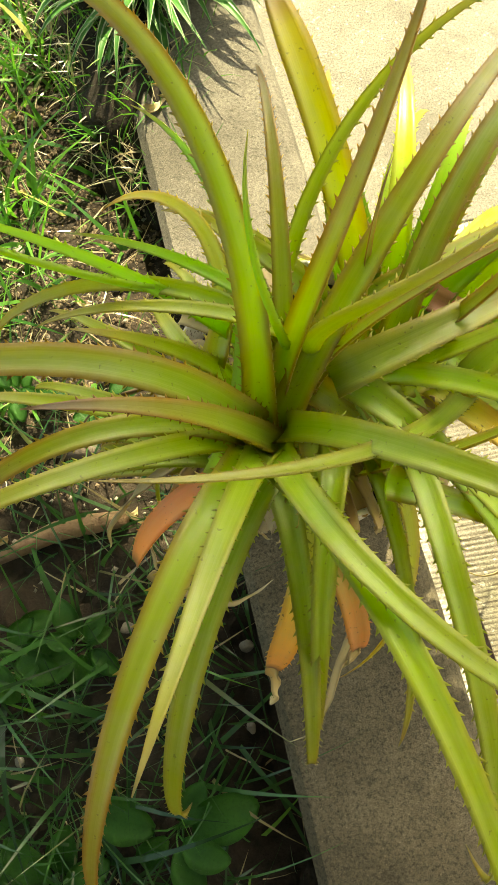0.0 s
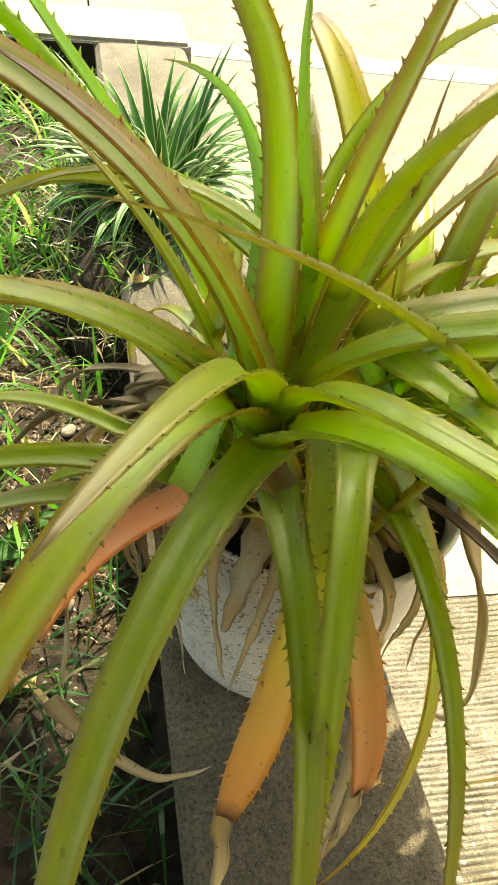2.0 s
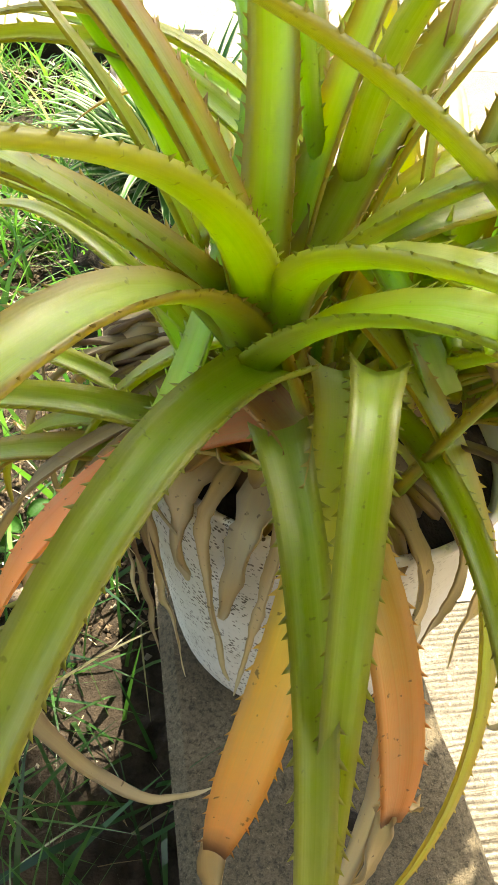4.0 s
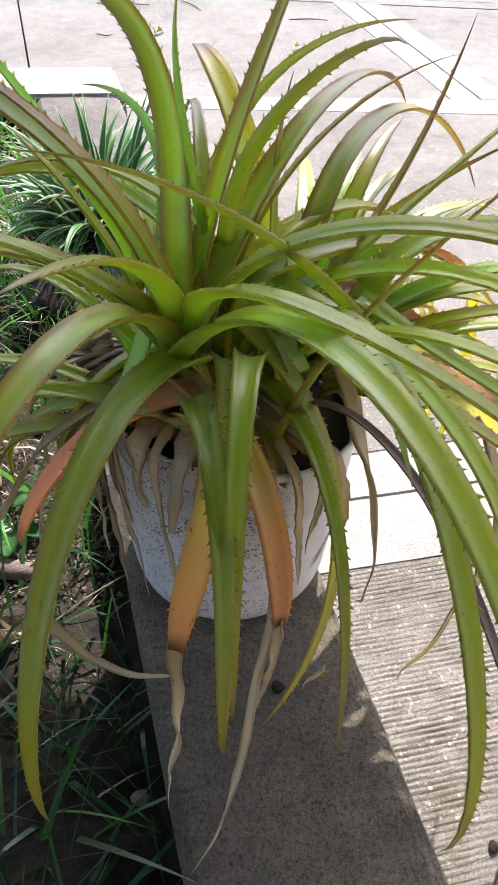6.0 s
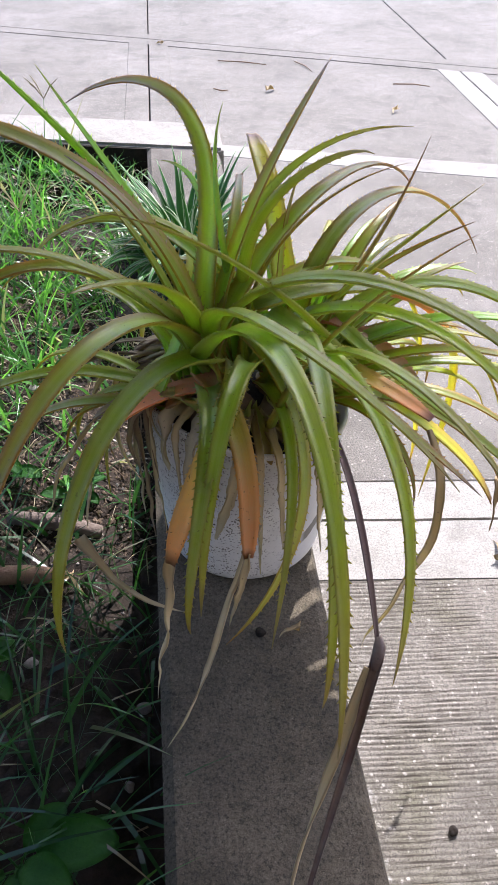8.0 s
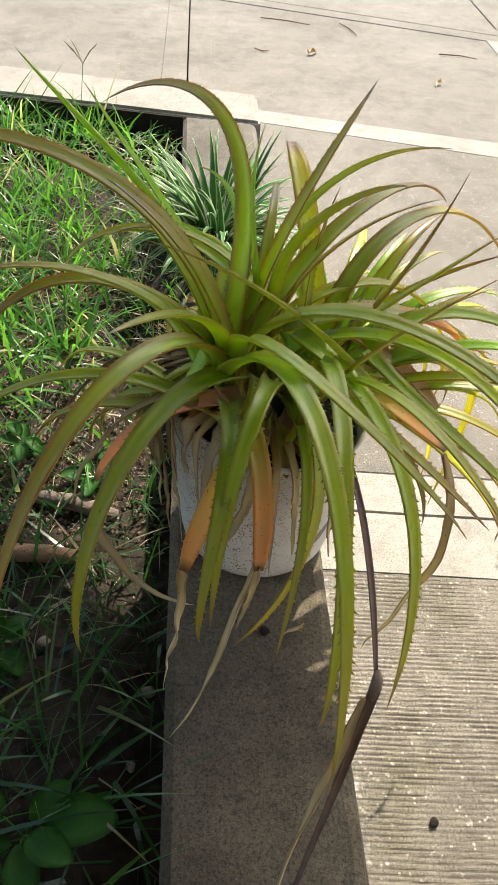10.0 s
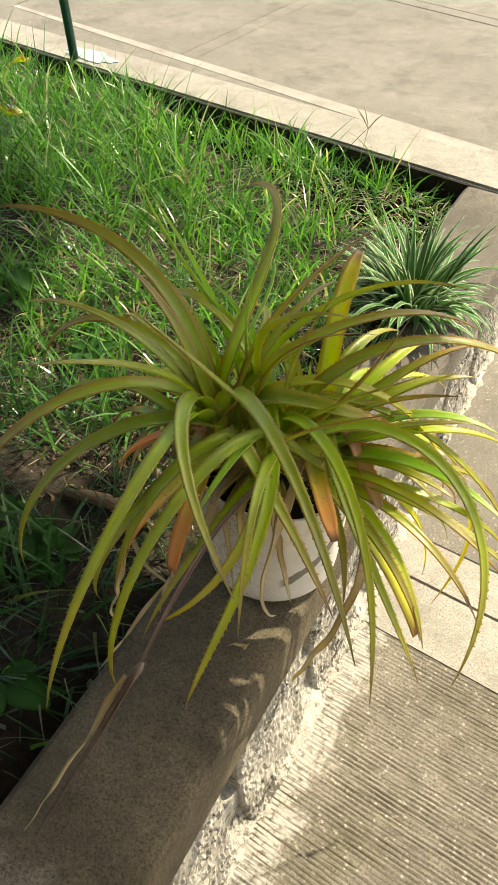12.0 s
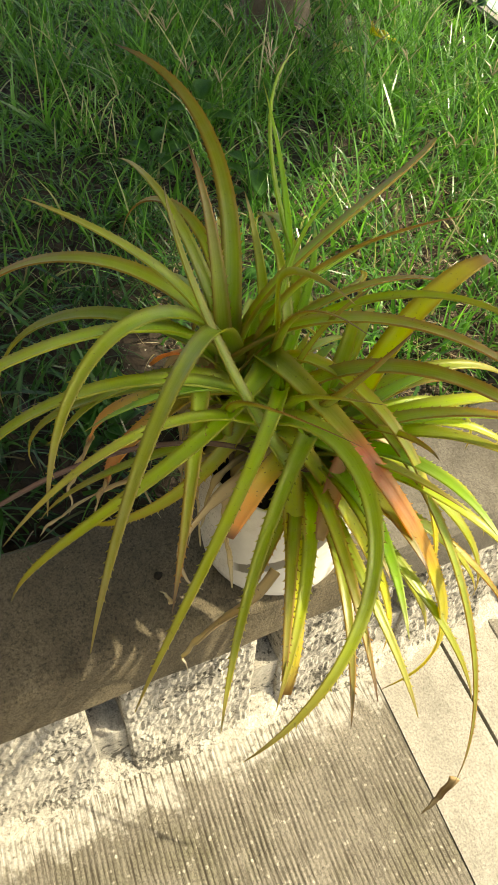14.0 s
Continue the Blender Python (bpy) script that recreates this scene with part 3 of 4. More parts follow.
def slant(bm):
    for v in bm.verts:
        v.co.z *= (rim_height(v.co.x, v.co.y) + 0.003 * noise.noise(v.co * 40)) / POT_H


bm = bmesh.new()
mid_r = (BASE_R + RIM_R) / 2
lathe(bm, [(BASE_R - 0.006, 0.0), (BASE_R, 0.006), (BASE_R + 0.002, 0.02), (mid_r, POT_H * 0.5), (RIM_R - 0.003, POT_H - 0.012), (RIM_R, POT_H - 0.003), (RIM_R - 0.001, POT_H),
           (RIM_R - 0.004, POT_H), (RIM_R - 0.006, POT_H - 0.004), (RIM_R - 0.009, POT_H - 0.05)], 64)
slant(bm)
part("pot", bm, POT, bromeliad, "white plastic bucket used as a pot, splashed with soil", True)
bm = bmesh.new()
lathe(bm, [(RIM_R - 0.010, POT_H - 0.052), (RIM_R - 0.010, POT_H - 0.03), (0.09, POT_H - 0.018), (0.06, POT_H), (0.01, POT_H + 0.012)], 32)
slant(bm)
part("potting_soil", bm, SOIL, bromeliad, "dark soil in the pot")


def blade(name, line, width, material, parent, fold=0.5, twist=0.0, spines=True, tip=0.55, label="", crinkle=0.0, base_w=1.25, cut=False, seed=0, az=None):
    """A stiff channelled leaf with a thin body, tapered to its tip, and small hooked spines along both margins."""
    rnd = random.Random(seed)
    verts, faces, uvs = [], [], []
    n = len(line) - 1
    across = (-1.0, -0.55, 0.0, 0.55, 1.0)
    side = None
    rows = []
    total = sum((b - a).length for a, b in zip(line, line[1:]))
    for k, p in enumerate(line):
        s = k / n
        d = (line[min(k + 1, n)] - line[max(k - 1, 0)]).normalized()
        if side is None:
            side = Vector((math.sin(radians(az)), -math.cos(radians(az)), 0)) if az is not None else d.cross(Vector((0, 0, 1)))
        side = (side - d * side.dot(d)).normalized()
        up = side.cross(d)
        turn = twist * s + crinkle * math.sin(9 * s + seed)
        a, b = side * math.cos(turn) + up * math.sin(turn), up * math.cos(turn) - side * math.sin(turn)
        taper = max(0.03, (1 - s ** 1.25) ** (tip + 0.2)) if not cut else (1 - 0.25 * s) * (1 - 0.5 * max(0.0, (s - 0.78) / 0.22) ** 1.6)
        half = 0.5 * width * taper * (1 + (base_w - 1) * max(0.0, 1 - s / 0.14))
        if crinkle > 0.35:
            half *= 1.0 + 0.45 * noise.noise(Vector((k * 0.45, seed * 0.7, 1.0)))
        lift = fold * (1 - 0.55 * s) + crinkle * 0.5 * math.sin(14 * s + 2 * seed)
        rows.append((p, a, b, half, lift, s, d))
        thick = min(0.0016 + 0.0016 * (1 - s), half * 0.5)
        for u in across:
            verts.append(p + a * (u * half) + b * (half * lift * (u * u) * 1.1))
        for u in across:
            verts.append(p + a * (u * half * 0.97) + b * (half * lift * (u * u) * 1.1 - thick))
    m = len(across)

    def face(ids, uv):
        faces.append(ids)
        uvs.extend(uv)

    for k in range(n):
        r, q = k * 2 * m, (k + 1) * 2 * m
        s0, s1 = k / n, (k + 1) / n
        for j in range(m - 1):
            u0, u1 = (across[j] + 1) / 2, (across[j + 1] + 1) / 2
            face((r + j, r + j + 1, q + j + 1, q + j), ((u0, s0), (u1, s0), (u1, s1), (u0, s1)))
            face((r + m + j + 1, r + m + j, q + m + j, q + m + j + 1), ((u1, s0), (u0, s0), (u0, s1), (u1, s1)))
        face((r + m, r, q, q + m), ((0, s0), (0, s0), (0, s1), (0, s1)))
        face((r + m - 1, r + 2 * m - 1, q + 2 * m - 1, q + m - 1), ((1, s0), (1, s0), (1, s1), (1, s1)))
    for r, order in ((0, -1), (n * 2 * m, 1)):
        ids = [r + j for j in range(m)] + [r + m + j for j in range(m - 1, -1, -1)]
        s = 0.0 if r == 0 else 1.0
        face(tuple(ids[::order]), [(0.5, s)] * len(ids))
    if spines:
        count = int(total / 0.0092)
        for e in (-1, 1):
            for i in range(1, count):
                f = (i + rnd.uniform(-0.25, 0.25)) / count * n
                k = min(int(f), n - 1)
                g = f - k
                (p0, a0, b0, h0, l0, s0, d0), (p1, a1, b1, h1, l1, s1, _) = rows[k], rows[k + 1]
                half, lift, s = h0 + (h1 - h0) * g, l0 + (l1 - l0) * g, s0 + (s1 - s0) * g
                if half < 0.0022:
                    continue
                root = p0.lerp(p1, g) + a0 * (e * half * 0.985) + b0 * (half * lift * 1.08)
                size = rnd.uniform(0.0021, 0.0036) * (1.0 - 0.35 * s)
                tipv = root + a0 * (e * size) + d0 * (size * 0.9) + b0 * (size * 0.35)
                c = len(verts)
                verts.extend((root - d0 * size * 0.55, root + d0 * size * 0.55, root - b0 * size * 0.4, tipv))
                uv = ((e + 1) / 2, s)
                for tri in ((c, c + 1, c + 3), (c + 1, c + 2, c + 3), (c + 2, c, c + 3)):
                    face(tri, [uv] * 3)
    data = bpy.data.meshes.new(name)
    data.from_pydata([tuple(v) for v in verts], [], faces)
    layer = data.uv_layers.new(name="UVMap")
    layer.data.foreach_set("uv", [c for uv in uvs for c in uv])
    data.materials.append(material)
    data.shade_smooth()
    ob = new(name, data)
    if parent:
        ob.parent = parent
    if label:
        ob["label"] = label
    return ob


LEAVES = 0


def leaf(base, az, elev, length, droop, late=1.5, swing=0.0, width=0.03, material=GREEN, label="", **more):
    global LEAVES
    LEAVES += 1
    line = leaf_line(base, az, elev, length, droop, late, swing)
    wavy = more.get("crinkle", 0.0)
    if wavy > 0.35 and length > 0.15:   # dry leaves wander and curl
        line = [q + 0.011 * wavy * min(1.0, k / 6) * noise.noise_vector(Vector((0.2 * k, LEAVES * 1.7, 0.0))) for k, q in enumerate(line)]
        more["twist"] = more.get("twist", 0.0) + 2.2 * math.sin(LEAVES * 2.4)
    return at_pot(blade("leaf", line, width, material, bromeliad, label=label, seed=LEAVES, az=az, **more))


MAIN, PUP = Vector((-0.035, 0.122, 0.755)), Vector((0.070, 0.178, 0.735))


# ---------------------------------------------------------------- leaves of the two rosettes
leaf((-0.036, 0.136, 0.801), 59.1, 89.7, 0.505, 125.4, 0.79, 96.9, 0.0242, BRONZE, "bronze-tinged green leaf")
leaf((-0.020, 0.152, 0.780), 22.0, 90.1, 0.340, 72.5, 1.00, 36.3, 0.0233, BRONZE, "bronze-tinged green leaf")
leaf((-0.029, 0.124, 0.801), 38.7, 55.2, 0.423, 100.2, 1.24, 4.9, 0.0252, BRONZE, "bronze-tinged green leaf")
leaf((0.062, 0.152, 0.799), 56.5, 82.2, 0.495, 139.6, 0.58, -35.9, 0.0226, BRONZE, "bronze-tinged green leaf")
leaf((-0.029, 0.122, 0.769), 86.0, 46.4, 0.416, 51.4, 1.65, -86.7, 0.0152, GREEN, "")
leaf((0.007, 0.157, 0.746), 343.0, 91.4, 0.313, 87.0, 1.41, 24.8, 0.0132, BRONZE, "bronze-tinged green leaf")
leaf((0.069, 0.244, 0.773), 103.0, 71.1, 0.234, 69.9, 1.52, -6.7, 0.0306, YELLOW, "yellowing leaf", cut=True)
leaf((-0.045, 0.126, 0.818), 145.5, 87.4, 0.403, 86.6, 0.80, 69.0, 0.0261, BRONZE, "bronze-tinged green leaf")
leaf((-0.048, 0.255, 0.790), 241.1, 63.9, 0.369, 56.6, 2.49, -121.1, 0.0171, FRESH, "")
leaf((0.002, 0.167, 0.728), 131.4, 59.4, 0.375, -1.1, 1.39, 68.8, 0.0142, FRESH, "")
leaf((0.127, 0.128, 0.765), 223.9, 51.2, 0.356, 51.8, 2.87, -60.8, 0.0179, GREEN, "")
leaf((-0.046, 0.113, 0.805), 229.5, 79.7, 0.447, 148.7, 0.71, 13.8, 0.0261, BRONZE, "bronze-tinged green leaf")
leaf((-0.030, 0.110, 0.799), 231.1, 34.1, 0.398, 130.3, 1.25, 20.0, 0.0261, GREEN, "")
leaf((-0.024, 0.137, 0.797), 137.1, -24.0, 0.273, 75.0, 1.69, 151.2, 0.0198, GREEN, "")
leaf((-0.035, 0.091, 0.780), 269.7, 4.4, 0.292, 114.0, 2.34, -23.0, 0.0216, GREEN, "")
leaf((0.011, 0.100, 0.801), 247.7, 40.4, 0.296, 117.8, 0.65, 9.1, 0.0216, GREEN, "")
leaf((0.003, 0.123, 0.782), 258.4, 5.0, 0.244, 80.5, 1.31, -36.6, 0.0270, ORANGE, "withering orange leaf", cut=True)
leaf((-0.038, 0.118, 0.777), 295.6, -1.1, 0.220, 81.1, 1.67, -36.9, 0.0250, SALMON, "withering salmon-pink leaf", cut=True)
leaf((0.004, 0.150, 0.810), 324.4, -32.3, 0.379, 11.8, 0.58, -130.7, 0.0216, YELLOW, "yellowing leaf")
leaf((0.031, 0.166, 0.724), 281.9, 24.4, 0.354, 88.4, 1.34, -36.8, 0.0171, GREEN, "")
leaf((-0.038, 0.104, 0.808), 295.6, 57.2, 0.510, 128.9, 1.08, -36.0, 0.0233, GREEN, "")
leaf((0.060, 0.156, 0.766), 267.7, 54.0, 0.546, 158.0, 1.31, -4.3, 0.0216, GREEN, "")
leaf((0.031, 0.138, 0.835), 312.0, -1.5, 0.422, 71.4, 1.85, -67.9, 0.0216, GREEN, "")
leaf((0.033, 0.060, 0.849), 333.5, -17.6, 0.243, 17.0, 0.60, -6.7, 0.0198, BRONZE, "bronze-tinged green leaf")
leaf((-0.027, 0.124, 0.788), 319.5, 89.2, 0.507, 144.9, 0.75, -0.1, 0.0242, GREEN)
leaf((0.115, 0.149, 0.802), 309.3, -16.6, 0.316, 35.0, 3.12, 18.6, 0.0179, GREEN, "")
leaf((0.064, 0.143, 0.778), 348.0, -24.5, 0.306, 35.0, 2.85, -20.0, 0.0270, YELLOW, "yellowing leaf", cut=True)
leaf((0.108, 0.117, 0.832), 32.5, 44.9, 0.441, 104.7, 0.56, -140.2, 0.0198, GREEN, "")
leaf((0.113, 0.218, 0.770), 308.0, 27.2, 0.140, 64.0, 0.62, 13.0, 0.0242, PINK, "withering pink leaf", cut=True)
leaf((0.066, 0.139, 0.773), 10.3, 16.2, 0.386, 107.7, 0.61, 37.2, 0.0216, YELLOW, "yellowing leaf")
leaf((0.019, 0.142, 0.839), 5.6, 19.4, 0.616, 138.5, 0.87, 50.2, 0.0260, RED, "red-based leaf")
leaf((0.021, 0.162, 0.752), 336.5, 84.2, 0.501, 149.8, 0.69, -44.0, 0.0198, GREEN, "")
leaf((0.076, 0.183, 0.754), 298.2, 18.1, 0.193, 31.0, 1.49, 12.9, 0.0270, ORANGE, "withering orange leaf", cut=True)
leaf((0.025, 0.164, 0.754), 134.8, 69.3, 0.371, 140.0, 1.53, 56.2, 0.0179, GREEN, "")
leaf((-0.053, 0.127, 0.825), 166.1, 46.3, 0.309, 130.1, 1.77, 56.9, 0.0198, BRONZE, "bronze-tinged green leaf")
leaf((-0.014, 0.116, 0.770), 168.6, 54.0, 0.309, 114.4, 1.78, -17.2, 0.0198, GREEN, "")
leaf((-0.040, 0.107, 0.822), 242.6, 82.8, 0.267, 66.3, 0.56, -1.2, 0.0233, GREEN, "")
leaf((0.038, 0.174, 0.722), 43.5, 38.8, 0.298, 4.4, 1.46, -77.9, 0.0132, BRONZE, "bronze-tinged green leaf")
leaf((0.035, 0.095, 0.718), 312.4, 74.2, 0.330, 85.3, 1.70, 90.1, 0.0132, BRONZE, "bronze-tinged green leaf")
leaf((0.060, 0.160, 0.732), 281.7, 52.8, 0.413, 84.5, 1.53, 12.6, 0.0198, GREEN, "")
leaf((0.005, -0.012, 0.682), 246.2, -30.6, 0.270, 31.4, 0.59, -33.9, 0.0113, DEAD, "dry papery dead leaf", crinkle=0.7, spines=False, fold=0.25)
leaf((-0.191, 0.070, 0.585), 299.0, -30.2, 0.186, 19.8, 0.76, 95.5, 0.0113, DEAD, "dry papery dead leaf", crinkle=0.7, spines=False, fold=0.25)
stalk_from, stalk_over, stalk_to = Vector((0.060, 0.110, 0.735)), Vector((0.076, -0.045, 0.875)), Vector((0.069, -0.215, 0.760))
line = [stalk_from.lerp(stalk_over, k / 20).lerp(stalk_over.lerp(stalk_to, k / 20), k / 20) for k in range(21)]
at_pot(blade("leaf", line, 0.0072, STALK, bromeliad, label="dry brown leaf stalk", crinkle=0.1, cut=True, spines=False, fold=0.7, base_w=1.0, seed=201))
leaf((0.069, -0.215, 0.760), 240, -55, 0.30, 0, 1.0, 0.0, 0.0080, STALK, "dry brown leaf stalk", crinkle=0.25, base_w=1.2, spines=False, fold=0.7)
leaf((0.059, -0.221, 0.756), 237, -56, 0.31, 0, 1.0, -6.0, 0.0095, DEAD, "dry papery dead leaf", crinkle=0.6, base_w=0.5, spines=False, fold=0.3)
leaf((-0.022, 0.104, 0.770), 166.4, -9.0, 0.200, 46.0, 1.36, 53.6, 0.0270, EMBER, "withering red-orange leaf", cut=True)
leaf((0.208, 0.073, 0.717), 296.5, -30.8, 0.342, 54.1, 0.56, -180.9, 0.0113, DEAD, "dry papery dead leaf", crinkle=0.7, spines=False, fold=0.25)
leaf((0.003, 0.155, 0.800), 24.0, 88.4, 0.453, 186.3, 0.56, -8.4, 0.0179, YELLOW, "yellowing leaf")
leaf((0.092, 0.131, 0.772), 275.4, -30.8, 0.302, 104.2, 1.71, -8.8, 0.0152, DEAD, "dry papery dead leaf", crinkle=0.7, spines=False, fold=0.25)
leaf((0.004, 0.162, 0.721), 205.0, 85.9, 0.310, 40.2, 2.78, -148.2, 0.0189, FRESH)
leaf((-0.033, 0.103, 0.736), 66.2, 62.6, 0.385, 109.0, 1.71, 21.6, 0.0198, BRONZE, "bronze-tinged green leaf")
leaf((-0.061, 0.187, 0.817), 48.1, 30.9, 0.222, 71.2, 1.17, 127.4, 0.0179, YELLOW, "yellowing leaf")
leaf((-0.085, 0.112, 0.761), 29.1, 61.0, 0.329, 73.9, 1.41, 100.2, 0.0171, FRESH, "")
leaf((0.049, 0.142, 0.720), 114.3, 85.0, 0.257, 38.5, 1.29, -65.4, 0.0113, BRONZE, "bronze-tinged green leaf")
leaf((0.027, 0.173, 0.744), 168.5, 82.9, 0.311, 122.8, 1.65, 0.3, 0.0179, GREEN, "")
leaf((0.054, 0.116, 0.762), 117.6, 53.1, 0.297, 54.5, 1.18, 40.5, 0.0179, FRESH, "")
leaf((-0.040, 0.178, 0.730), 168.8, 79.4, 0.243, 26.9, 1.45, 20.8, 0.0216, GREEN, "")
leaf((-0.017, 0.110, 0.763), 167.4, 75.3, 0.284, 41.1, 2.23, 17.5, 0.0252, BRONZE, "bronze-tinged green leaf")
leaf((-0.027, 0.132, 0.749), 195.8, 66.4, 0.363, 90.9, 1.80, -6.0, 0.0233, GREEN, "")
leaf((0.045, 0.155, 0.738), 281.5, 82.1, 0.296, 115.1, 0.96, -16.6, 0.0216, FRESH, "")
leaf((0.032, 0.180, 0.716), 335.7, 53.9, 0.323, -13.2, 1.29, 54.5, 0.0198, BRONZE, "bronze-tinged green leaf")
leaf((0.038, 0.161, 0.732), 330.0, 74.2, 0.311, 40.5, 0.65, 40.2, 0.0198, GREEN, "")
leaf((0.006, 0.167, 0.741), 239.8, 88.2, 0.337, 119.0, 2.87, 158.3, 0.0189, GREEN)
leaf((0.063, 0.210, 0.806), 13.6, 23.2, 0.587, 108.9, 0.60, -24.5, 0.0125, BRONZE, "bronze-tinged green leaf")
leaf((-0.033, 0.108, 0.817), 272.7, 82.8, 0.378, 132.9, 0.71, 63.4, 0.0233, GREEN, "")

# the dried ends of the stalk-like leaf and of the two orange leaves, and papery strips beside the brown stalk
end = leaf_line((0.063, 0.210, 0.806), 13.6, 23.2, 0.587, 108.9, 0.60, -24.5)[-1]
leaf(end + Vector((-0.004, 0.002, 0.012)), -65, -70, 0.11, 15, 1.0, -30, 0.011, BROWN, "dry brown leaf tip", crinkle=0.7, spines=False, fold=0.4)
for end, az, length in ((leaf_line((0.003, 0.123, 0.782), 258.4, 5.0, 0.244, 80.5, 1.31, -36.6)[-1], 265, 0.19), (leaf_line((-0.038, 0.118, 0.777), 295.6, -1.1, 0.220, 81.1, 1.67, -36.9)[-1], 250, 0.10)):
    leaf(end + Vector((0, 0.004, 0.004)), az, -62, length, 20, 1.0, -60, 0.010, DEAD, "dry papery dead leaf", crinkle=0.8, spines=False, fold=0.3, base_w=1.2)


bm = bmesh.new()
tube(bm, [(0.071, -0.203, 0.768), (0.070, -0.210, 0.764), (0.068, -0.217, 0.758), (0.065, -0.222, 0.752)], [0.002, 0.0048, 0.0044, 0.002], 10)
for v in bm.verts:
    v.co += noise.noise_vector(v.co * 180) * 0.0015
at_pot(part("knot", bm, STALK, bromeliad, "swollen brown knot of the dry stalk", True))


def drape(az, hang, width, material, inner=0.05, rise=0.02, sway=0.0, crinkle=0.3):
    """A limp leaf that lies out over the rim of the pot and hangs down outside it."""
    global LEAVES
    LEAVES += 1
    out = RIM_R + 0.007

    def spot(r, a, lift):
        c, q = math.cos(radians(a)), math.sin(radians(a))
        return POT_AT + Vector((r * c, r * q, rim_height(RIM_R * c, RIM_R * q) + lift))

    line = [spot(inner, az, rise * 0.5), spot((inner + out) / 2, az, rise + 0.006), spot(out - 0.006, az, 0.010), spot(out, az, 0.0)]
    n = max(2, int(hang / 0.02))
    line += [spot(out + 0.004 + 0.006 * noise.noise(Vector((k * 0.7, LEAVES, 0))), az + sway * k / n, -hang * k / n) for k in range(1, n + 1)]
    for _ in range(2):   # rounds the corners off
        line = line[:1] + [q for a, b in zip(line, line[1:]) for q in (a.lerp(b, 0.25), a.lerp(b, 0.75))] + line[-1:]
    pale = material in (DEAD, BROWN)
    return at_pot(blade("leaf", line, width, material, bromeliad, label="dry papery dead leaf" if pale else "", seed=LEAVES, az=az, crinkle=crinkle, spines=not pale, fold=0.3, tip=0.4, base_w=1.0))


def fill_leaves():
    """The small heart leaves, the crowded lower leaves of both rosettes, and the dead ones that hang round the pot."""
    rnd = random.Random(11)
    for heart, count in ((MAIN, 12), (PUP, 8)):
        for k in range(count):
            a = k * 137.5 + rnd.uniform(-15, 15)
            if heart is MAIN and math.sin(radians(a)) < 0.2:
                continue
            r = 0.010 + 0.0016 * k
            base = heart + Vector((r * math.cos(radians(a)), r * math.sin(radians(a)), -0.01))
            leaf(base, a, rnd.uniform(66, 86), rnd.uniform(0.07, 0.15), rnd.uniform(5, 35), 1.4, rnd.uniform(-20, 20), rnd.uniform(0.016, 0.024), FRESH, fold=0.5)
    for heart, count, a0, a1 in ((MAIN, 8, 85, 170), (PUP, 16, -40, 120)):
        for k in range(count):
            a = rnd.uniform(a0, a1)
            base = heart + Vector((0.035 * math.cos(radians(a)), 0.035 * math.sin(radians(a)), rnd.uniform(-0.04, 0.01)))
            leaf(base, a, rnd.uniform(5, 45), rnd.uniform(0.20, 0.34), rnd.uniform(70, 120), rnd.uniform(1.0, 1.6), rnd.uniform(-40, 40), rnd.uniform(0.016, 0.022),
                 rnd.choice((GREEN, GREEN, BRONZE)))
    for k in range(11):
        a = rnd.uniform(150, 212)
        base = POT_AT + Vector((0.10 * math.cos(radians(a)), 0.10 * math.sin(radians(a)), rim_height(0.12 * math.cos(radians(a)), 0.12 * math.sin(radians(a))) + rnd.uniform(0.0, 0.02)))
        leaf(base, a, rnd.uniform(-10, 30), rnd.uniform(0.10, 0.26), rnd.uniform(95, 125), rnd.uniform(0.5, 0.8), rnd.uniform(-50, 50), rnd.uniform(0.007, 0.014),
             rnd.choice((DEAD, DEAD, BROWN)), "dry papery dead leaf", crinkle=rnd.uniform(0.4, 0.8), twist=rnd.uniform(-2.5, 2.5), spines=False, fold=rnd.uniform(0.2, 0.5))
    for k in range(14):   # leaf bases that close the crown between the rosettes
        a = rnd.uniform(0, 180)
        leaf(Vector((0.03 + 0.03 * math.cos(radians(a)), 0.155 + 0.02 * math.sin(radians(a)), 0.735)), a, rnd.uniform(40, 80), rnd.uniform(0.06, 0.12), rnd.uniform(20, 70), 1.3, 0, rnd.uniform(0.02, 0.03), rnd.choice((GREEN, FRESH, BRONZE)), fold=0.6)
    for k in range(16):   # broad inner leaves of the smaller rosette
        a = rnd.uniform(-10, 130)
        leaf(PUP + Vector((0.025 * math.cos(radians(a)), 0.025 * math.sin(radians(a)), 0.0)), a, rnd.uniform(28, 55), rnd.uniform(0.18, 0.29), rnd.uniform(40, 90), 1.5, rnd.uniform(-30, 30), rnd.uniform(0.022, 0.030),
             rnd.choice((GREEN, FRESH, GREEN, BRONZE)))
    for k in range(30):   # torn dry leaves that flop over the rim
        a = k * 12 + rnd.uniform(-5, 5)
        if 215 < a or a < 15:
            continue
        hang = rnd.uniform(0.01, 0.035) if k % 3 else rnd.uniform(0.07, 0.15)
        drape(a, hang, rnd.uniform(0.010, 0.018), rnd.choice((DEAD, DEAD, BROWN)), rnd.uniform(0.03, 0.06), rnd.uniform(0.006, 0.024), rnd.uniform(-16, 16), rnd.uniform(0.25, 0.5))
    for a, hang, w, sway in ((222, 0.06, 0.022, 3), (229, 0.17, 0.009, 6), (239, 0.08, 0.021, -5), (246, 0.18, 0.008, -9), (262, 0.14, 0.022, -13), (270, 0.19, 0.010, 2),
                             (279, 0.15, 0.011, 5), (291, 0.10, 0.010, -6), (300, 0.18, 0.014, 9)):   # the papery ones down the front
        drape(a, hang, w, DEAD, 0.055, 0.010, sway, 0.6)
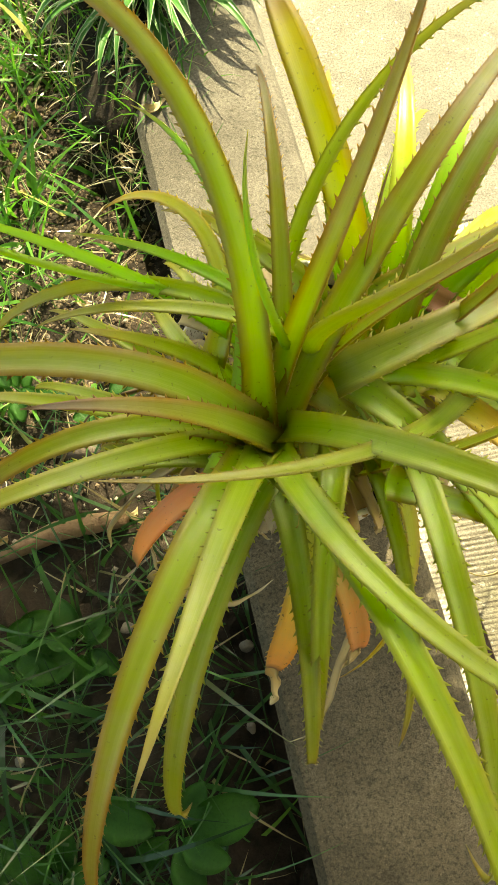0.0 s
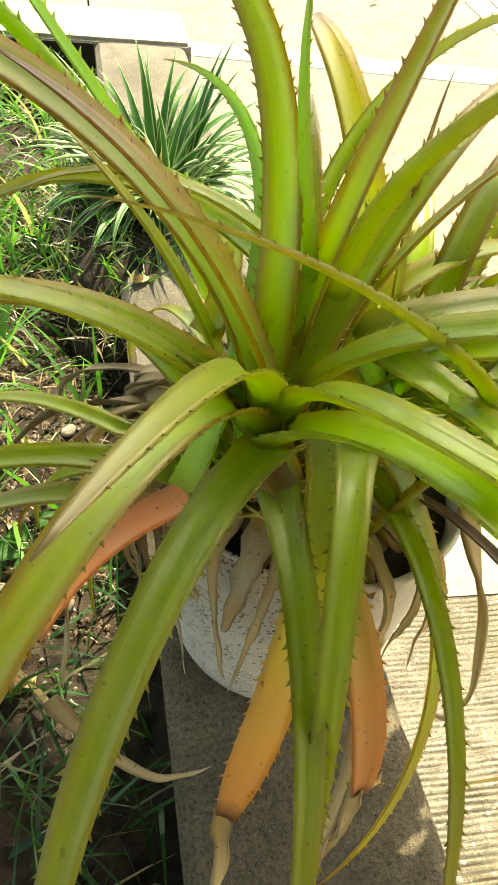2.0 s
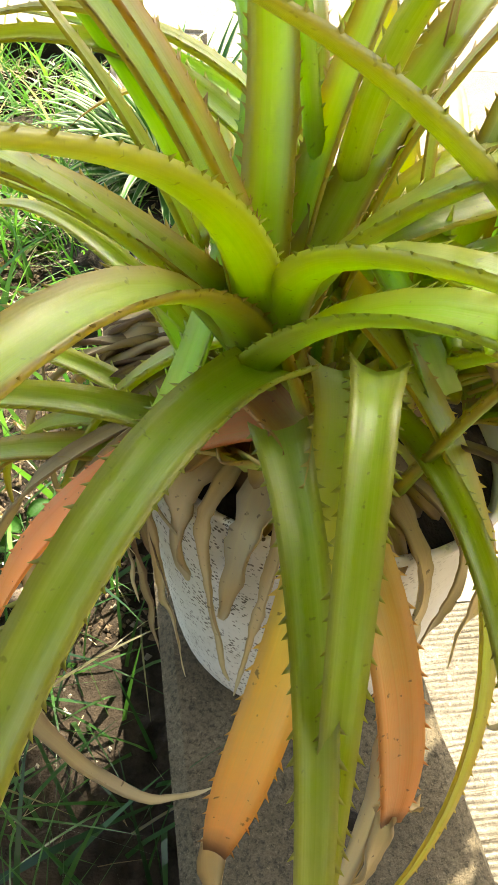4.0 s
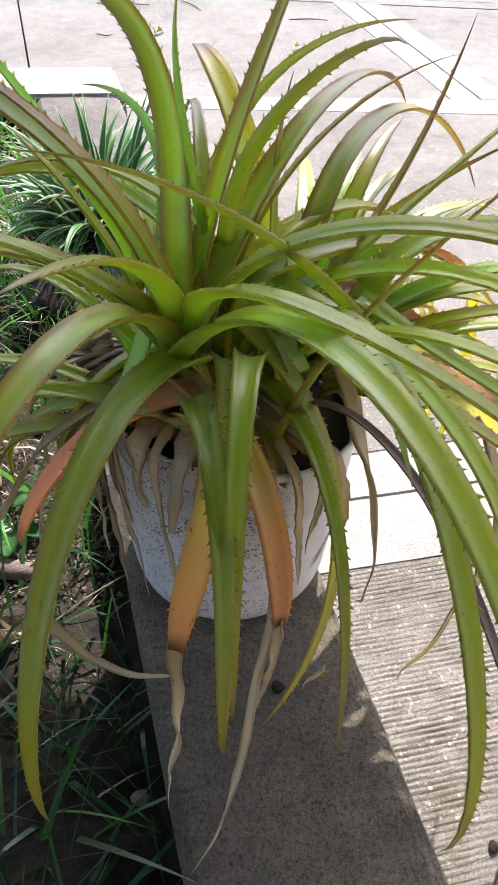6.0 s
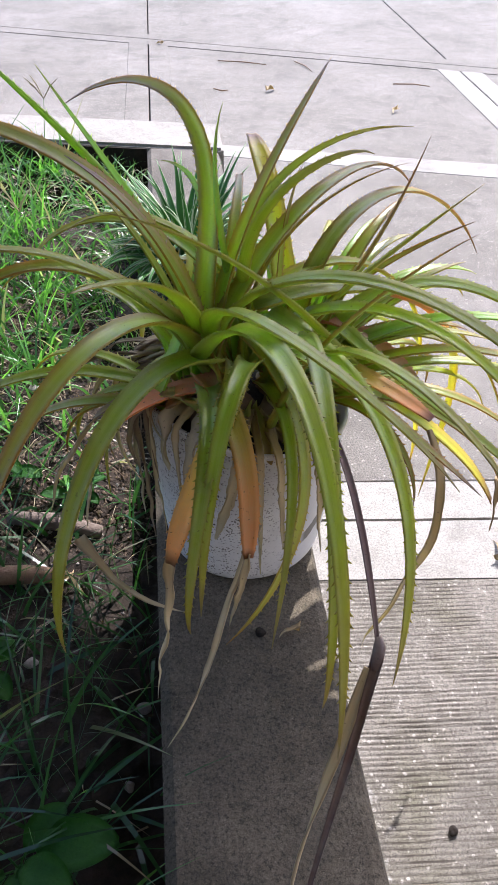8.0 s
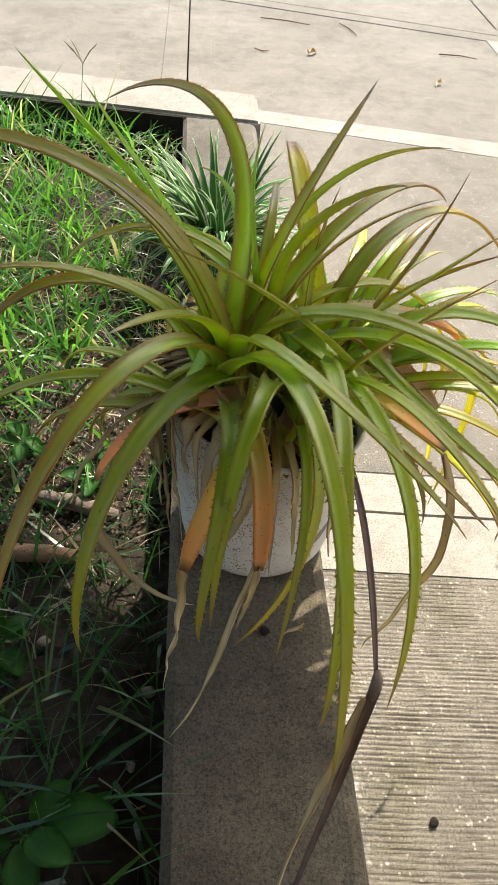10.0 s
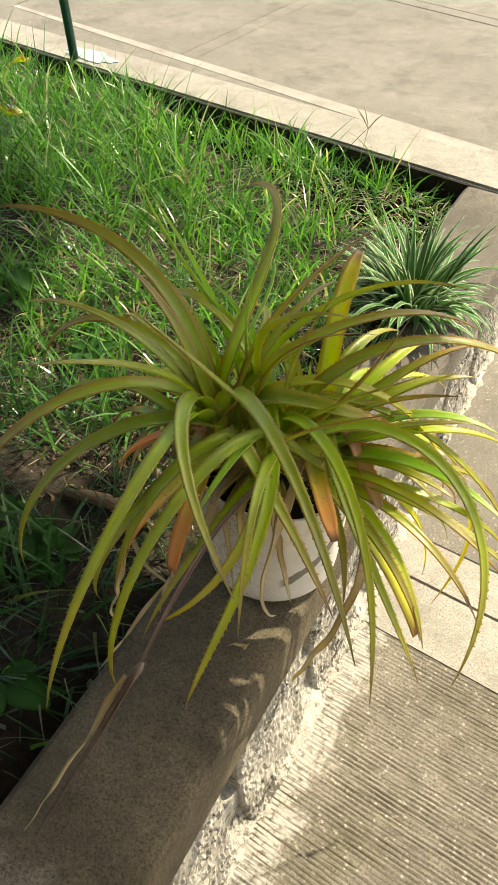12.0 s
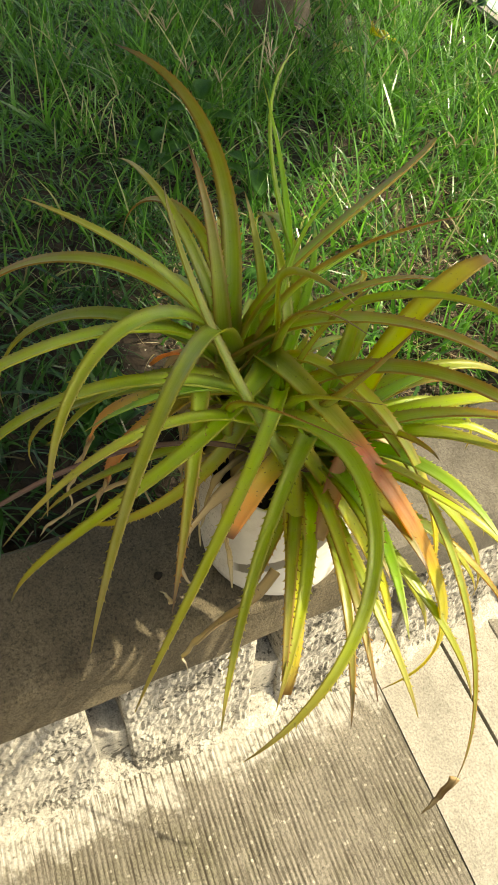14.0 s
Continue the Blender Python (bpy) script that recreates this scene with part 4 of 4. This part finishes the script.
    for k in range(9):   # withered brown ones in the gap between the pot and the bed
        drape(160 + 6.5 * k, rnd.uniform(0.08, 0.24), rnd.uniform(0.006, 0.012), rnd.choice((BROWN, BROWN, DEAD)), 0.05, rnd.uniform(0.01, 0.03), rnd.uniform(-14, 14), 0.7)
    for k in range(11):   # broad old leaf bases that close the front of the crown
        a = 195 + k * 13 + rnd.uniform(-4, 4)
        start = POT_AT + Vector((0.035 * math.cos(radians(a)) - 0.015, 0.035 * math.sin(radians(a)) - 0.02, rim_height(0.10 * math.cos(radians(a)), 0.10 * math.sin(radians(a))) + rnd.uniform(0.0, 0.02)))
        leaf(start, a, rnd.uniform(12, 35), rnd.uniform(0.055, 0.085), rnd.uniform(40, 80), 1.1, rnd.uniform(-20, 20), rnd.uniform(0.024, 0.034), rnd.choice((SHEATH, SHEATH, BROWN)), fold=0.6, spines=False, tip=0.25, base_w=1.3)
    for heart in (MAIN, PUP):   # broad pale sheaths at the foot of each rosette
        for k in range(12):
            a = k * 30 + rnd.uniform(-8, 8)
            base = heart + Vector((0.02 * math.cos(radians(a)), 0.02 * math.sin(radians(a)), -0.015))
            leaf(base, a, rnd.uniform(45, 70), rnd.uniform(0.038, 0.052), rnd.uniform(10, 45), 1.2, 0, rnd.uniform(0.030, 0.040), rnd.choice((SHEATH, GREEN, SHEATH)), fold=0.6, spines=False)


for heart, r in ((MAIN, 0.034), (PUP, 0.030)):   # the stock of each rosette, wrapped in old leaf bases
    bm = bmesh.new()
    foot = POT_AT.lerp(Vector((heart.x, heart.y, POT_AT.z)), 0.45) + Vector((0, 0, 0.21))
    tube(bm, [foot.lerp(heart, k / 5) for k in range(6)], [r * f for f in (1.35, 1.25, 1.15, 1.0, 0.8, 0.45)], 28)
    for v in bm.verts:
        v.co += Vector((v.co.x - heart.x, v.co.y - heart.y, 0)) * (0.2 * noise.noise(v.co * 60))
    at_pot(part("stock", bm, BROWN, bromeliad, "brown stock wrapped in old leaf bases", True))

fill_leaves()


# ---------------------------------------------------------------- the bed: grass, weeds, litter
def blades_mesh(name, spots, material, seed, length=(0.05, 0.13), width=(0.0018, 0.0042), lean=(0.1, 0.9), segments=3, ground=None):
    """Many thin bent blades in one mesh; spots are (x, y, size factor)."""
    rnd = random.Random(seed)
    verts, faces = [], []
    for x, y, f in spots:
        z = (ground or soil_height)(x, y) - 0.006
        a = rnd.uniform(0, 2 * math.pi)
        l, w = rnd.uniform(*length) * f, rnd.uniform(*width) * (0.6 + 0.4 * f)
        tilt, bend = rnd.uniform(*lean), rnd.uniform(0.2, 1.5)
        ca, sa = math.cos(a), math.sin(a)
        b = rnd.uniform(0, 2 * math.pi)
        px, py = math.cos(b) * w / 2, math.sin(b) * w / 2
        r, h, first = 0.0, 0.0, len(verts)
        for k in range(segments + 1):
            s = k / segments
            t = 1 - s ** 1.7
            verts.append((x + ca * r - px * t, y + sa * r - py * t, z + h))
            if k < segments:
                verts.append((x + ca * r + px * t, y + sa * r + py * t, z + h))
            ang = tilt + bend * s
            r += math.sin(ang) * l / segments
            h += math.cos(ang) * l / segments
        for k in range(segments - 1):
            q = first + 2 * k
            faces.append((q, q + 1, q + 3, q + 2))
        q = first + 2 * (segments - 1)
        faces.append((q, q + 1, q + 2))
    data = bpy.data.meshes.new(name)
    data.from_pydata(verts, [], faces)
    data.materials.append(material)
    return new(name, data)


def scatter(count, x0, x1, y0, y1, keep, seed):
    """Spots in a rectangle, kept with the chance that keep(x, y) gives; keep returns (chance, size)."""
    rnd = random.Random(seed)
    spots = []
    for k in range(count):
        x, y = rnd.uniform(x0, x1), rnd.uniform(y0, y1)
        chance, size = keep(x, y)
        if y < far_side(x) - 0.03 and rnd.random() < chance:
            spots.append((x, y, size))
    return spots


def lawn(x, y):
    """Thick far off and towards the tree, thin and bare beside the pot."""
    patch = 0.38 + 0.9 * noise.noise(Vector((x * 3.6, y * 3.6, 4.0))) + 1.3 * noise.noise(Vector((x * 14, y * 14, 8.0)))
    bare = max(0.0, 1 - math.hypot((x + 0.22) / 0.30, (y - 0.27) / 0.34))
    front = min(1.0, max(0.05, (y - 0.15) / 0.45)) if x > -0.75 else min(1.0, max(0.3, (y + 0.5) / 0.7))
    tall = 1.0 + 0.7 * max(0.0, 1 - math.hypot(x + 1.9, y - 1.0) / 1.2)
    return max(0.0, min(1.0, patch + 0.22)) * (1 - bare) * front * (1.0 if x < -0.13 else 0.35), tall * (0.65 + 0.4 * max(0.0, patch))


tagged(blades_mesh("grass", scatter(64000, -4.15, -0.115, -2.0, 2.6, lawn, 5), GRASS, 6, (0.06, 0.18), (0.0040, 0.0110), (0.1, 1.4), 5), "bright green uneven grass growing over the dark soil bed", "grass", kind="stuff")


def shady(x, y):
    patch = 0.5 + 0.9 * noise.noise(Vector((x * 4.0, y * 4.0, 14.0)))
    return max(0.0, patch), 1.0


tagged(blades_mesh("long_grass", scatter(4600, -1.3, -0.12, -0.75, 0.4, shady, 7), SHADED_GRASS, 8, (0.08, 0.22), (0.002, 0.0075), (0.2, 1.3), 5),
       "long loose green grass blades beside the wall, darkened for shade", "grass", kind="stuff")
tagged(blades_mesh("dry_grass", scatter(20000, -2.2, -0.115, -0.9, 1.7, lambda x, y: (0.85 if y > 0.3 else 0.16, 1.0), 9), DEAD_STRAW, 10, (0.02, 0.11), (0.001, 0.0042), (1.0, 1.6)),
       "dry straw and dead grass lying on the soil", "litter", kind="stuff")


tagged(blades_mesh("tall_grass", scatter(6000, -2.6, -0.3, 0.2, 2.2, lawn, 27), GRASS, 28, (0.14, 0.30), (0.004, 0.008), (0.1, 1.0), 6),
       "long arching green grass blades", "grass", kind="stuff")


tagged(blades_mesh("broad_grass", scatter(80, -0.75, -0.30, -0.6, 0.15, lambda x, y: (1.0, 1.0), 37), SHADED_GRASS, 38, (0.14, 0.30), (0.008, 0.014), (0.3, 1.1), 8),
       "broad arching green grass blades beside the wall, darkened for shade", "grass", kind="stuff")


def lumps(name, count, region, size, material, seed, sink=0.4):
    """Many small stones or crumbs in one mesh."""
    rnd = random.Random(seed)
    verts, faces = [], []
    for k in range(count):
        x, y = rnd.uniform(*region[0]), rnd.uniform(*region[1])
        if y > far_side(x) - 0.05:
            continue
        r = rnd.uniform(*size)
        z = soil_height(x, y) + r * sink
        c = len(verts)
        for dx, dy, dz in ((1, 0, 0), (0, 1, 0), (-1, 0, 0), (0, -1, 0), (0, 0, 1), (0, 0, -1)):
            verts.append((x + r * (dx * rnd.uniform(0.7, 1.3) + rnd.uniform(-0.3, 0.3)), y + r * (dy * rnd.uniform(0.7, 1.3) + rnd.uniform(-0.3, 0.3)), z + r * 0.7 * dz))
        for a, b in ((0, 1), (1, 2), (2, 3), (3, 0)):
            faces.append((c + a, c + b, c + 4))
            faces.append((c + b, c + a, c + 5))
    data = bpy.data.meshes.new(name)
    data.from_pydata(verts, [], faces)
    data.materials.append(material)
    return new(name, data)


tagged(lumps("soil_crumbs", 22000, ((-1.1, -0.12), (0.22, 1.2)), (0.0012, 0.0045), SOIL_DRY, 21), "crumbs and clods of dark soil", "soil", kind="stuff")
tagged(lumps("gravel", 520, ((-0.75, -0.12), (0.1, 1.0)), (0.0015, 0.0045), STONE, 22), "small pale gravel scattered on the soil", "gravel", kind="stuff")


def pebble(x, y, z, r, material, label, seed, flat=0.65, name="pebble"):
    bm = bmesh.new()
    bmesh.ops.create_icosphere(bm, subdivisions=3, radius=r)
    rnd = Vector((seed * 3.1, seed, 0))
    for v in bm.verts:
        v.co = v.co * (1 + 0.45 * noise.noise(v.co * (0.9 / r) + rnd))
        v.co.z *= flat
        v.co.x *= 1.2
    ob = mesh_object(name, bm, material, smooth=True)
    ob.matrix_world = Matrix.Translation((x, y, z + r * flat * 0.6)) @ Matrix.Rotation(seed * 1.7, 4, "Z")
    return tagged(ob, label, name.replace("_", " "), group="pebbles")


for k, (x, y, r) in enumerate(((-0.138, -0.031, 0.008), (-0.155, -0.13, 0.006), (-0.280, 0.030, 0.008), (-0.34, 0.62, 0.012), (-0.20, 0.52, 0.009), (-0.45, -0.10, 0.006))):
    pebble(x, y, soil_height(x, y), r, STONE, "small pale pebble lying on the dark soil", k)
pebble(0.017, 0.0, TOP, 0.006, SOIL, "small dark pebble on the concrete wall top", 31)
pebble(0.328, -0.117, 0.0, 0.007, SOIL, "dark crumb of soil on the driveway", 32, 0.9)


# ---------------------------------------------------------------- striped clump behind the pot
def striped_clump(x, y):
    rnd = random.Random(41)
    z = 0.45
    plant = tagged(new("spider_plant"), "leafy clump of green leaves with white margins in the grass", "plant")
    plant.location = (x, y, z)
    for k in range(150):
        a = rnd.uniform(0, 360)
        r = rnd.uniform(0.0, 0.07)
        s = rnd.random()
        line = leaf_line((r * math.cos(radians(a)), r * math.sin(radians(a)), 0.0), a + rnd.uniform(-30, 30), 26 + 56 * s, rnd.uniform(0.14, 0.21) + 0.05 * s, rnd.uniform(40, 110) * (1.2 - 0.5 * s), 1.4, rnd.uniform(-25, 25), 10)
        blade("leaf", line, rnd.uniform(0.018, 0.028), STRIPED, plant, fold=0.5, spines=False, tip=0.8, base_w=0.7, seed=k)


bm = bmesh.new()   # earth heaped against and over the wall round the clump
bmesh.ops.create_icosphere(bm, subdivisions=5, radius=1.0)
for v in bm.verts:
    v.co = Vector((v.co.x * 0.145, v.co.y * 0.34, v.co.z * 0.122)) * (1 + 0.15 * noise.noise(v.co * 3) + 0.07 * noise.noise(v.co * 11) + 0.06 * noise.noise(v.co * 30))
heap = tagged(mesh_object("soil_heap", bm, SOIL, smooth=True), "dark soil heaped over the wall round a leafy clump", "soil", kind="stuff")
heap.location = (-0.09, 0.95, 0.345)


def heap_height(x, y):
    q = 1 - ((x + 0.09) / 0.145) ** 2 - ((y - 0.95) / 0.34) ** 2
    return 0.345 + 0.122 * math.sqrt(max(q, 0.02))


spots = scatter(3400, -0.24, 0.06, 0.60, 1.30, lambda x, y: (1.0 if ((x + 0.09) / 0.145) ** 2 + ((y - 0.95) / 0.34) ** 2 < 0.95 else 0.0, 1.0), 71)
tagged(blades_mesh("heap_litter", spots, DEAD_STRAW, 72, (0.02, 0.07), (0.001, 0.004), (1.0, 1.6), 3, heap_height), "dry straw and leaf litter on heaped soil", "litter", kind="stuff")
tagged(blades_mesh("heap_grass", spots[::4], GRASS, 73, (0.03, 0.12), (0.002, 0.005), (0.1, 1.0), 4, heap_height), "thin green grass growing on heaped soil", "grass", kind="stuff")
striped_clump(-0.03, 0.985)


# ---------------------------------------------------------------- weeds
def weed(x, y, count, size, label, seed, tall=0.05, wide=0.62):
    rnd = random.Random(seed)
    plant = tagged(new("weed"), label, "weed", group="weeds in the bed")
    plant.location = (x, y, soil_height(x, y) - 0.004)
    for k in range(count):
        a = k * 137.5 + rnd.uniform(-20, 20)
        l = size * rnd.uniform(0.6, 1.1)
        h = tall * rnd.uniform(0.2, 1.2)
        start = (0.25 * l * math.cos(radians(a)), 0.25 * l * math.sin(radians(a)), h)
        bm = bmesh.new()
        tube(bm, [(0, 0, 0), (start[0] * 0.4, start[1] * 0.4, h * 0.7), start], [0.0016, 0.0013, 0.001], 5)
        part("stem", bm, WEED, plant)
        line = leaf_line(start, a, rnd.uniform(5, 40), l, rnd.uniform(30, 70), 1.2, rnd.uniform(-20, 20), 10)
        oval_leaf("leaf", line, l * wide, WEED, plant, k + seed)


def oval_leaf(name, line, width, material, parent, seed):
    bm = bmesh.new()
    uv = bm.loops.layers.uv.new("UVMap")
    rows, n = [], len(line) - 1
    for k, p in enumerate(line):
        s = k / n
        d = (line[min(k + 1, n)] - line[max(k - 1, 0)]).normalized()
        side = d.cross(Vector((0, 0, 1))).normalized()
        up = side.cross(d)
        half = 0.5 * width * max(0.04, math.sin(math.pi * min(1.0, s * 0.93 + 0.05)) ** 0.75)
        rows.append([bm.verts.new(p + side * (u * half) + up * (half * 0.35 * abs(u) + 0.05 * half * math.sin(9 * s + 5 * u + seed))) for u in (-1, -0.5, 0, 0.5, 1)])
    for a, b in zip(rows, rows[1:]):
        for j in range(4):
            bm.faces.new((a[j], a[j + 1], b[j + 1], b[j]))
    bmesh.ops.solidify(bm, geom=bm.faces[:], thickness=0.0006)
    return mesh_object(name, bm, material, parent, smooth=True)


weed(-0.44, 0.035, 9, 0.070, "broad-leaved green weed growing in the soil bed", 51)
weed(-0.335, 0.02, 8, 0.055, "broad-leaved green weed growing in the soil bed", 52)
weed(-0.265, -0.215, 6, 0.085, "dark broad-leaved weed in the shaded soil", 53)
weed(-0.42, -0.25, 7, 0.09, "dark broad-leaved weed in the shaded soil", 54)
weed(-0.36, 0.38, 8, 0.050, "broad-leaved green weed beside the fallen branch", 55)
weed(-0.24, 0.33, 6, 0.050, "broad-leaved green weed beside the pot", 56)
weed(-1.20, 0.42, 9, 0.095, "broad-leaved green weed growing in the grass", 58, 0.10)
weed(-1.00, 0.62, 8, 0.080, "broad-leaved green weed growing in the grass", 59, 0.10)
weed(-1.35, 0.62, 8, 0.095, "broad-leaved green weed growing in the grass", 60, 0.12)
weed(-0.65, 0.50, 8, 0.065, "broad-leaved green weed growing in the grass", 57)


# ---------------------------------------------------------------- branch, trunk, pole, fallen leaves
def branch(name, points, radii, label, material=WOOD):
    bm = bmesh.new()
    tube(bm, points, radii, 12)
    for v in bm.verts:
        v.co.z += 0.002 * noise.noise(v.co * 60)
    return tagged(mesh_object(name, bm, material, smooth=True), label, "branch")


branch("fallen_branch", [(-0.44, 0.162, 0.380), (-0.40, 0.170, 0.385), (-0.35, 0.178, 0.387), (-0.30, 0.176, 0.386), (-0.253, 0.172, 0.382)], [0.008, 0.012, 0.014, 0.014, 0.011], "dry brown fallen branch lying on the soil")
branch("fallen_branch", [(-0.345, 0.297, 0.378), (-0.27, 0.275, 0.384), (-0.20, 0.252, 0.378)], [0.011, 0.014, 0.010], "dark weathered piece of wood on the soil", BARK)
for k, pts in enumerate(([(0.32, 4.34), (0.47, 4.31), (0.61, 4.24)], [(0.80, 4.30), (0.85, 4.20), (0.87, 4.08)], [(0.25, 3.78), (0.29, 3.74), (0.33, 3.75)], [(1.30, 3.80), (1.42, 3.79), (1.50, 3.74)])):
    branch("twig", [(x, y, 0.004) for x, y in pts], [0.003, 0.004, 0.002], "thin dry twig lying on the driveway")


def dry_leaf(x, y, z, az, length, width, label, seed, material=DEAD):
    line = leaf_line((x, y, z + 0.010), az, 8, length, 34, 1.0, 70, 10)
    ob = blade("fallen_leaf", line, width, material, None, fold=1.2, spines=False, crinkle=0.6, seed=seed)
    return tagged(ob, label, "dead leaf", group="fallen leaves")


dry_leaf(0.60, 0.40, 0.0, 40, 0.07, 0.012, "curled dark dead leaf on the driveway", 3, BROWN)
dry_leaf(0.066, 0.0, TOP - 0.008, 160, 0.03, 0.008, "small dry leaf fragment on the wall top", 4)
dry_leaf(0.54, 3.72, 0.0, 10, 0.08, 0.03, "curled dry dead leaf on the driveway", 5)
dry_leaf(-0.02, 4.75, 0.0, 100, 0.06, 0.02, "curled dry dead leaf on the driveway", 6)
dry_leaf(1.20, 3.35, 0.0, 200, 0.07, 0.02, "curled dry dead leaf on the driveway", 7)
for k, (x, y) in enumerate(((-0.09, 0.73), (-0.06, 0.85), (-0.12, 0.81), (-0.05, 0.95), (-0.10, 1.01), (-0.14, 0.91))):
    dry_leaf(x, y, 0.448, 70 * k, 0.05, 0.012, "dry brown dead leaf on the soil", 40 + k)
for x, y, az, material in ((-1.87, 1.52, 20, YELLOW), (-2.17, 2.00, 160, YELLOW), (-1.76, 1.30, 75, DEAD)):
    dry_leaf(x, y, soil_height(x, y) + 0.06, az, 0.13, 0.04, "large yellowed leaf fallen on the grass", int(az), material)
rnd = random.Random(77)
for k in range(16):
    x, y = rnd.uniform(-0.75, -0.15), rnd.uniform(0.1, 0.9)
    dry_leaf(x, y, soil_height(x, y) - 0.004, rnd.uniform(0, 360), rnd.uniform(0.02, 0.05), rnd.uniform(0.005, 0.012), "dry brown dead leaf on the soil", 10 + k)


def tree(x, y, r, crown_at, crown_r):
    """A leaning trunk with flared roots, five limbs and a loose crown high over the bed, whose shade lies on the grass."""
    ob = tagged(new("tree"), "tree with a grey-brown rough trunk standing in the grass", "tree")
    z = soil_height(x, y) - 0.04
    ob.location = (x, y, z)
    bm = bmesh.new()
    rings = []
    for k in range(40):
        h = 2.2 * (k / 39) ** 1.5
        row = []
        for j in range(40):
            a = 2 * math.pi * j / 40
            flare = 1 + 0.55 * math.exp(-h / 0.12) * (0.6 + 0.4 * math.sin(5 * a + 1))
            ridge = 1 + 0.10 * noise.noise(Vector((6 * math.cos(a), 6 * math.sin(a), h * 1.6))) + 0.06 * noise.noise(Vector((22 * math.cos(a), 22 * math.sin(a), h * 7)))
            q = r * flare * ridge * (1 - 0.12 * h)
            row.append(bm.verts.new((q * math.cos(a) + 0.05 * h * h, q * math.sin(a) + 0.04 * h * h, h)))
        rings.append(row)
    for a, b in zip(rings, rings[1:]):
        for j in range(40):
            bm.faces.new((a[j], a[(j + 1) % 40], b[(j + 1) % 40], b[j]))
    bm.faces.new(rings[-1])
    part("trunk", bm, BARK, ob, smooth=True)
    fork = Vector((0.24, 0.19, 2.15))
    middle = Vector(crown_at) - Vector((x, y, z))
    rnd = random.Random(91)
    ends = []
    for k in range(5):
        a = 2 * math.pi * k / 5
        end = middle + Vector((0.6 * crown_r * math.cos(a), 0.6 * crown_r * math.sin(a), 0.25 * crown_r * math.sin(3 * a)))
        bm = bmesh.new()
        tube(bm, [fork - Vector((0, 0, 0.1)), fork.lerp(end, 0.35) + Vector((0, 0, 0.12)), fork.lerp(end, 0.7) + Vector((0, 0, 0.15)), end], [0.075, 0.055, 0.035, 0.012], 8)
        part("limb", bm, BARK, ob, smooth=True)
        ends.append(end)
    verts, faces = [], []
    for k in range(8000):
        a, u, q = rnd.uniform(0, 2 * math.pi), rnd.uniform(-1, 1), rnd.random() ** 0.5
        w = math.sqrt(1 - u * u)
        lobe = 1 + 0.3 * noise.noise(Vector((2 * w * math.cos(a), 2 * w * math.sin(a), 2 * u)))
        p = middle + Vector((w * math.cos(a), w * math.sin(a), 0.45 * u)) * (crown_r * q * lobe)
        d = Vector((rnd.uniform(-1, 1), rnd.uniform(-1, 1), rnd.uniform(-0.7, 0.3))).normalized()
        s = d.cross(Vector((rnd.uniform(-1, 1), rnd.uniform(-1, 1), 1))).normalized()
        l = rnd.uniform(0.06, 0.12)
        c = len(verts)
        verts += [p, p + d * l * 0.5 + s * l * 0.22, p + d * l, p + d * l * 0.5 - s * l * 0.22]
        faces.append((c, c + 1, c + 2, c + 3))
    data = bpy.data.meshes.new("crown")
    data.from_pydata([tuple(v) for v in verts], [], faces)
    data.materials.append(FOLIAGE)
    new("crown", data).parent = ob


tree(-2.12, 1.24, 0.115, (-0.95, 2.2, 3.4), 1.55)


def seed_stalk(x, y, h, seed):
    """A thin grass stalk that ends in a few spreading spikes."""
    rnd = random.Random(seed)
    ob = tagged(new("seed_stalk"), "thin grass stalk with a spreading seed head", "grass", group="seed stalks")
    ob.location = (x, y, soil_height(x, y) - 0.005)
    lean = Vector((rnd.uniform(-0.25, 0.25), rnd.uniform(-0.25, 0.25), 1.0)).normalized()
    bm = bmesh.new()
    tube(bm, [lean * (h * k / 4) for k in range(5)], [0.0012, 0.0011, 0.001, 0.0009, 0.0008], 5)
    part("stalk", bm, GRASS, ob)
    for k in range(4):
        a = rnd.uniform(0, 2 * math.pi)
        out = Vector((0.7 * math.cos(a), 0.7 * math.sin(a), 0.8)) * rnd.uniform(0.04, 0.065)
        bm = bmesh.new()
        tube(bm, [lean * h, lean * h + out * 0.5 + Vector((0, 0, 0.006)), lean * h + out], [0.0009, 0.0017, 0.0006], 5)
        part("spike", bm, DEAD_STRAW, ob)


rnd = random.Random(63)
for k in range(34):
    seed_stalk(rnd.uniform(-2.0, -0.35), rnd.uniform(0.4, 1.5), rnd.uniform(0.16, 0.32), k)

bm = bmesh.new()
tube(bm, [(0, 0, 0), (0, 0, 2.4)], [0.02, 0.02], 16)
pole = tagged(mesh_object("green_pole", bm, POLE_GREEN, smooth=True), "thin green painted metal pole on the edging wall", "pole")
pole.location = (-2.07, 2.19, 0.429)
bm = bmesh.new()
ring = []
for k in range(40):
    a = 2 * math.pi * k / 40
    r = 1 + 0.5 * noise.noise(Vector((2 * math.cos(a), 2 * math.sin(a), 3.0)))
    ring.append(bm.verts.new((-2.03 + 0.16 * r * math.cos(a), 2.255 + 0.055 * r * math.sin(a) - 0.035 * r * math.cos(a), 0.432)))
low = [bm.verts.new((v.co.x, v.co.y, 0.4285)) for v in ring]
bm.faces.new(ring)
for k in range(40):
    bm.faces.new((ring[k], low[k], low[(k + 1) % 40], ring[(k + 1) % 40]))
tagged(mesh_object("paint_spill", bm, PAINT_BLUE), "pale blue paint spilled round the foot of a pole", "paint")
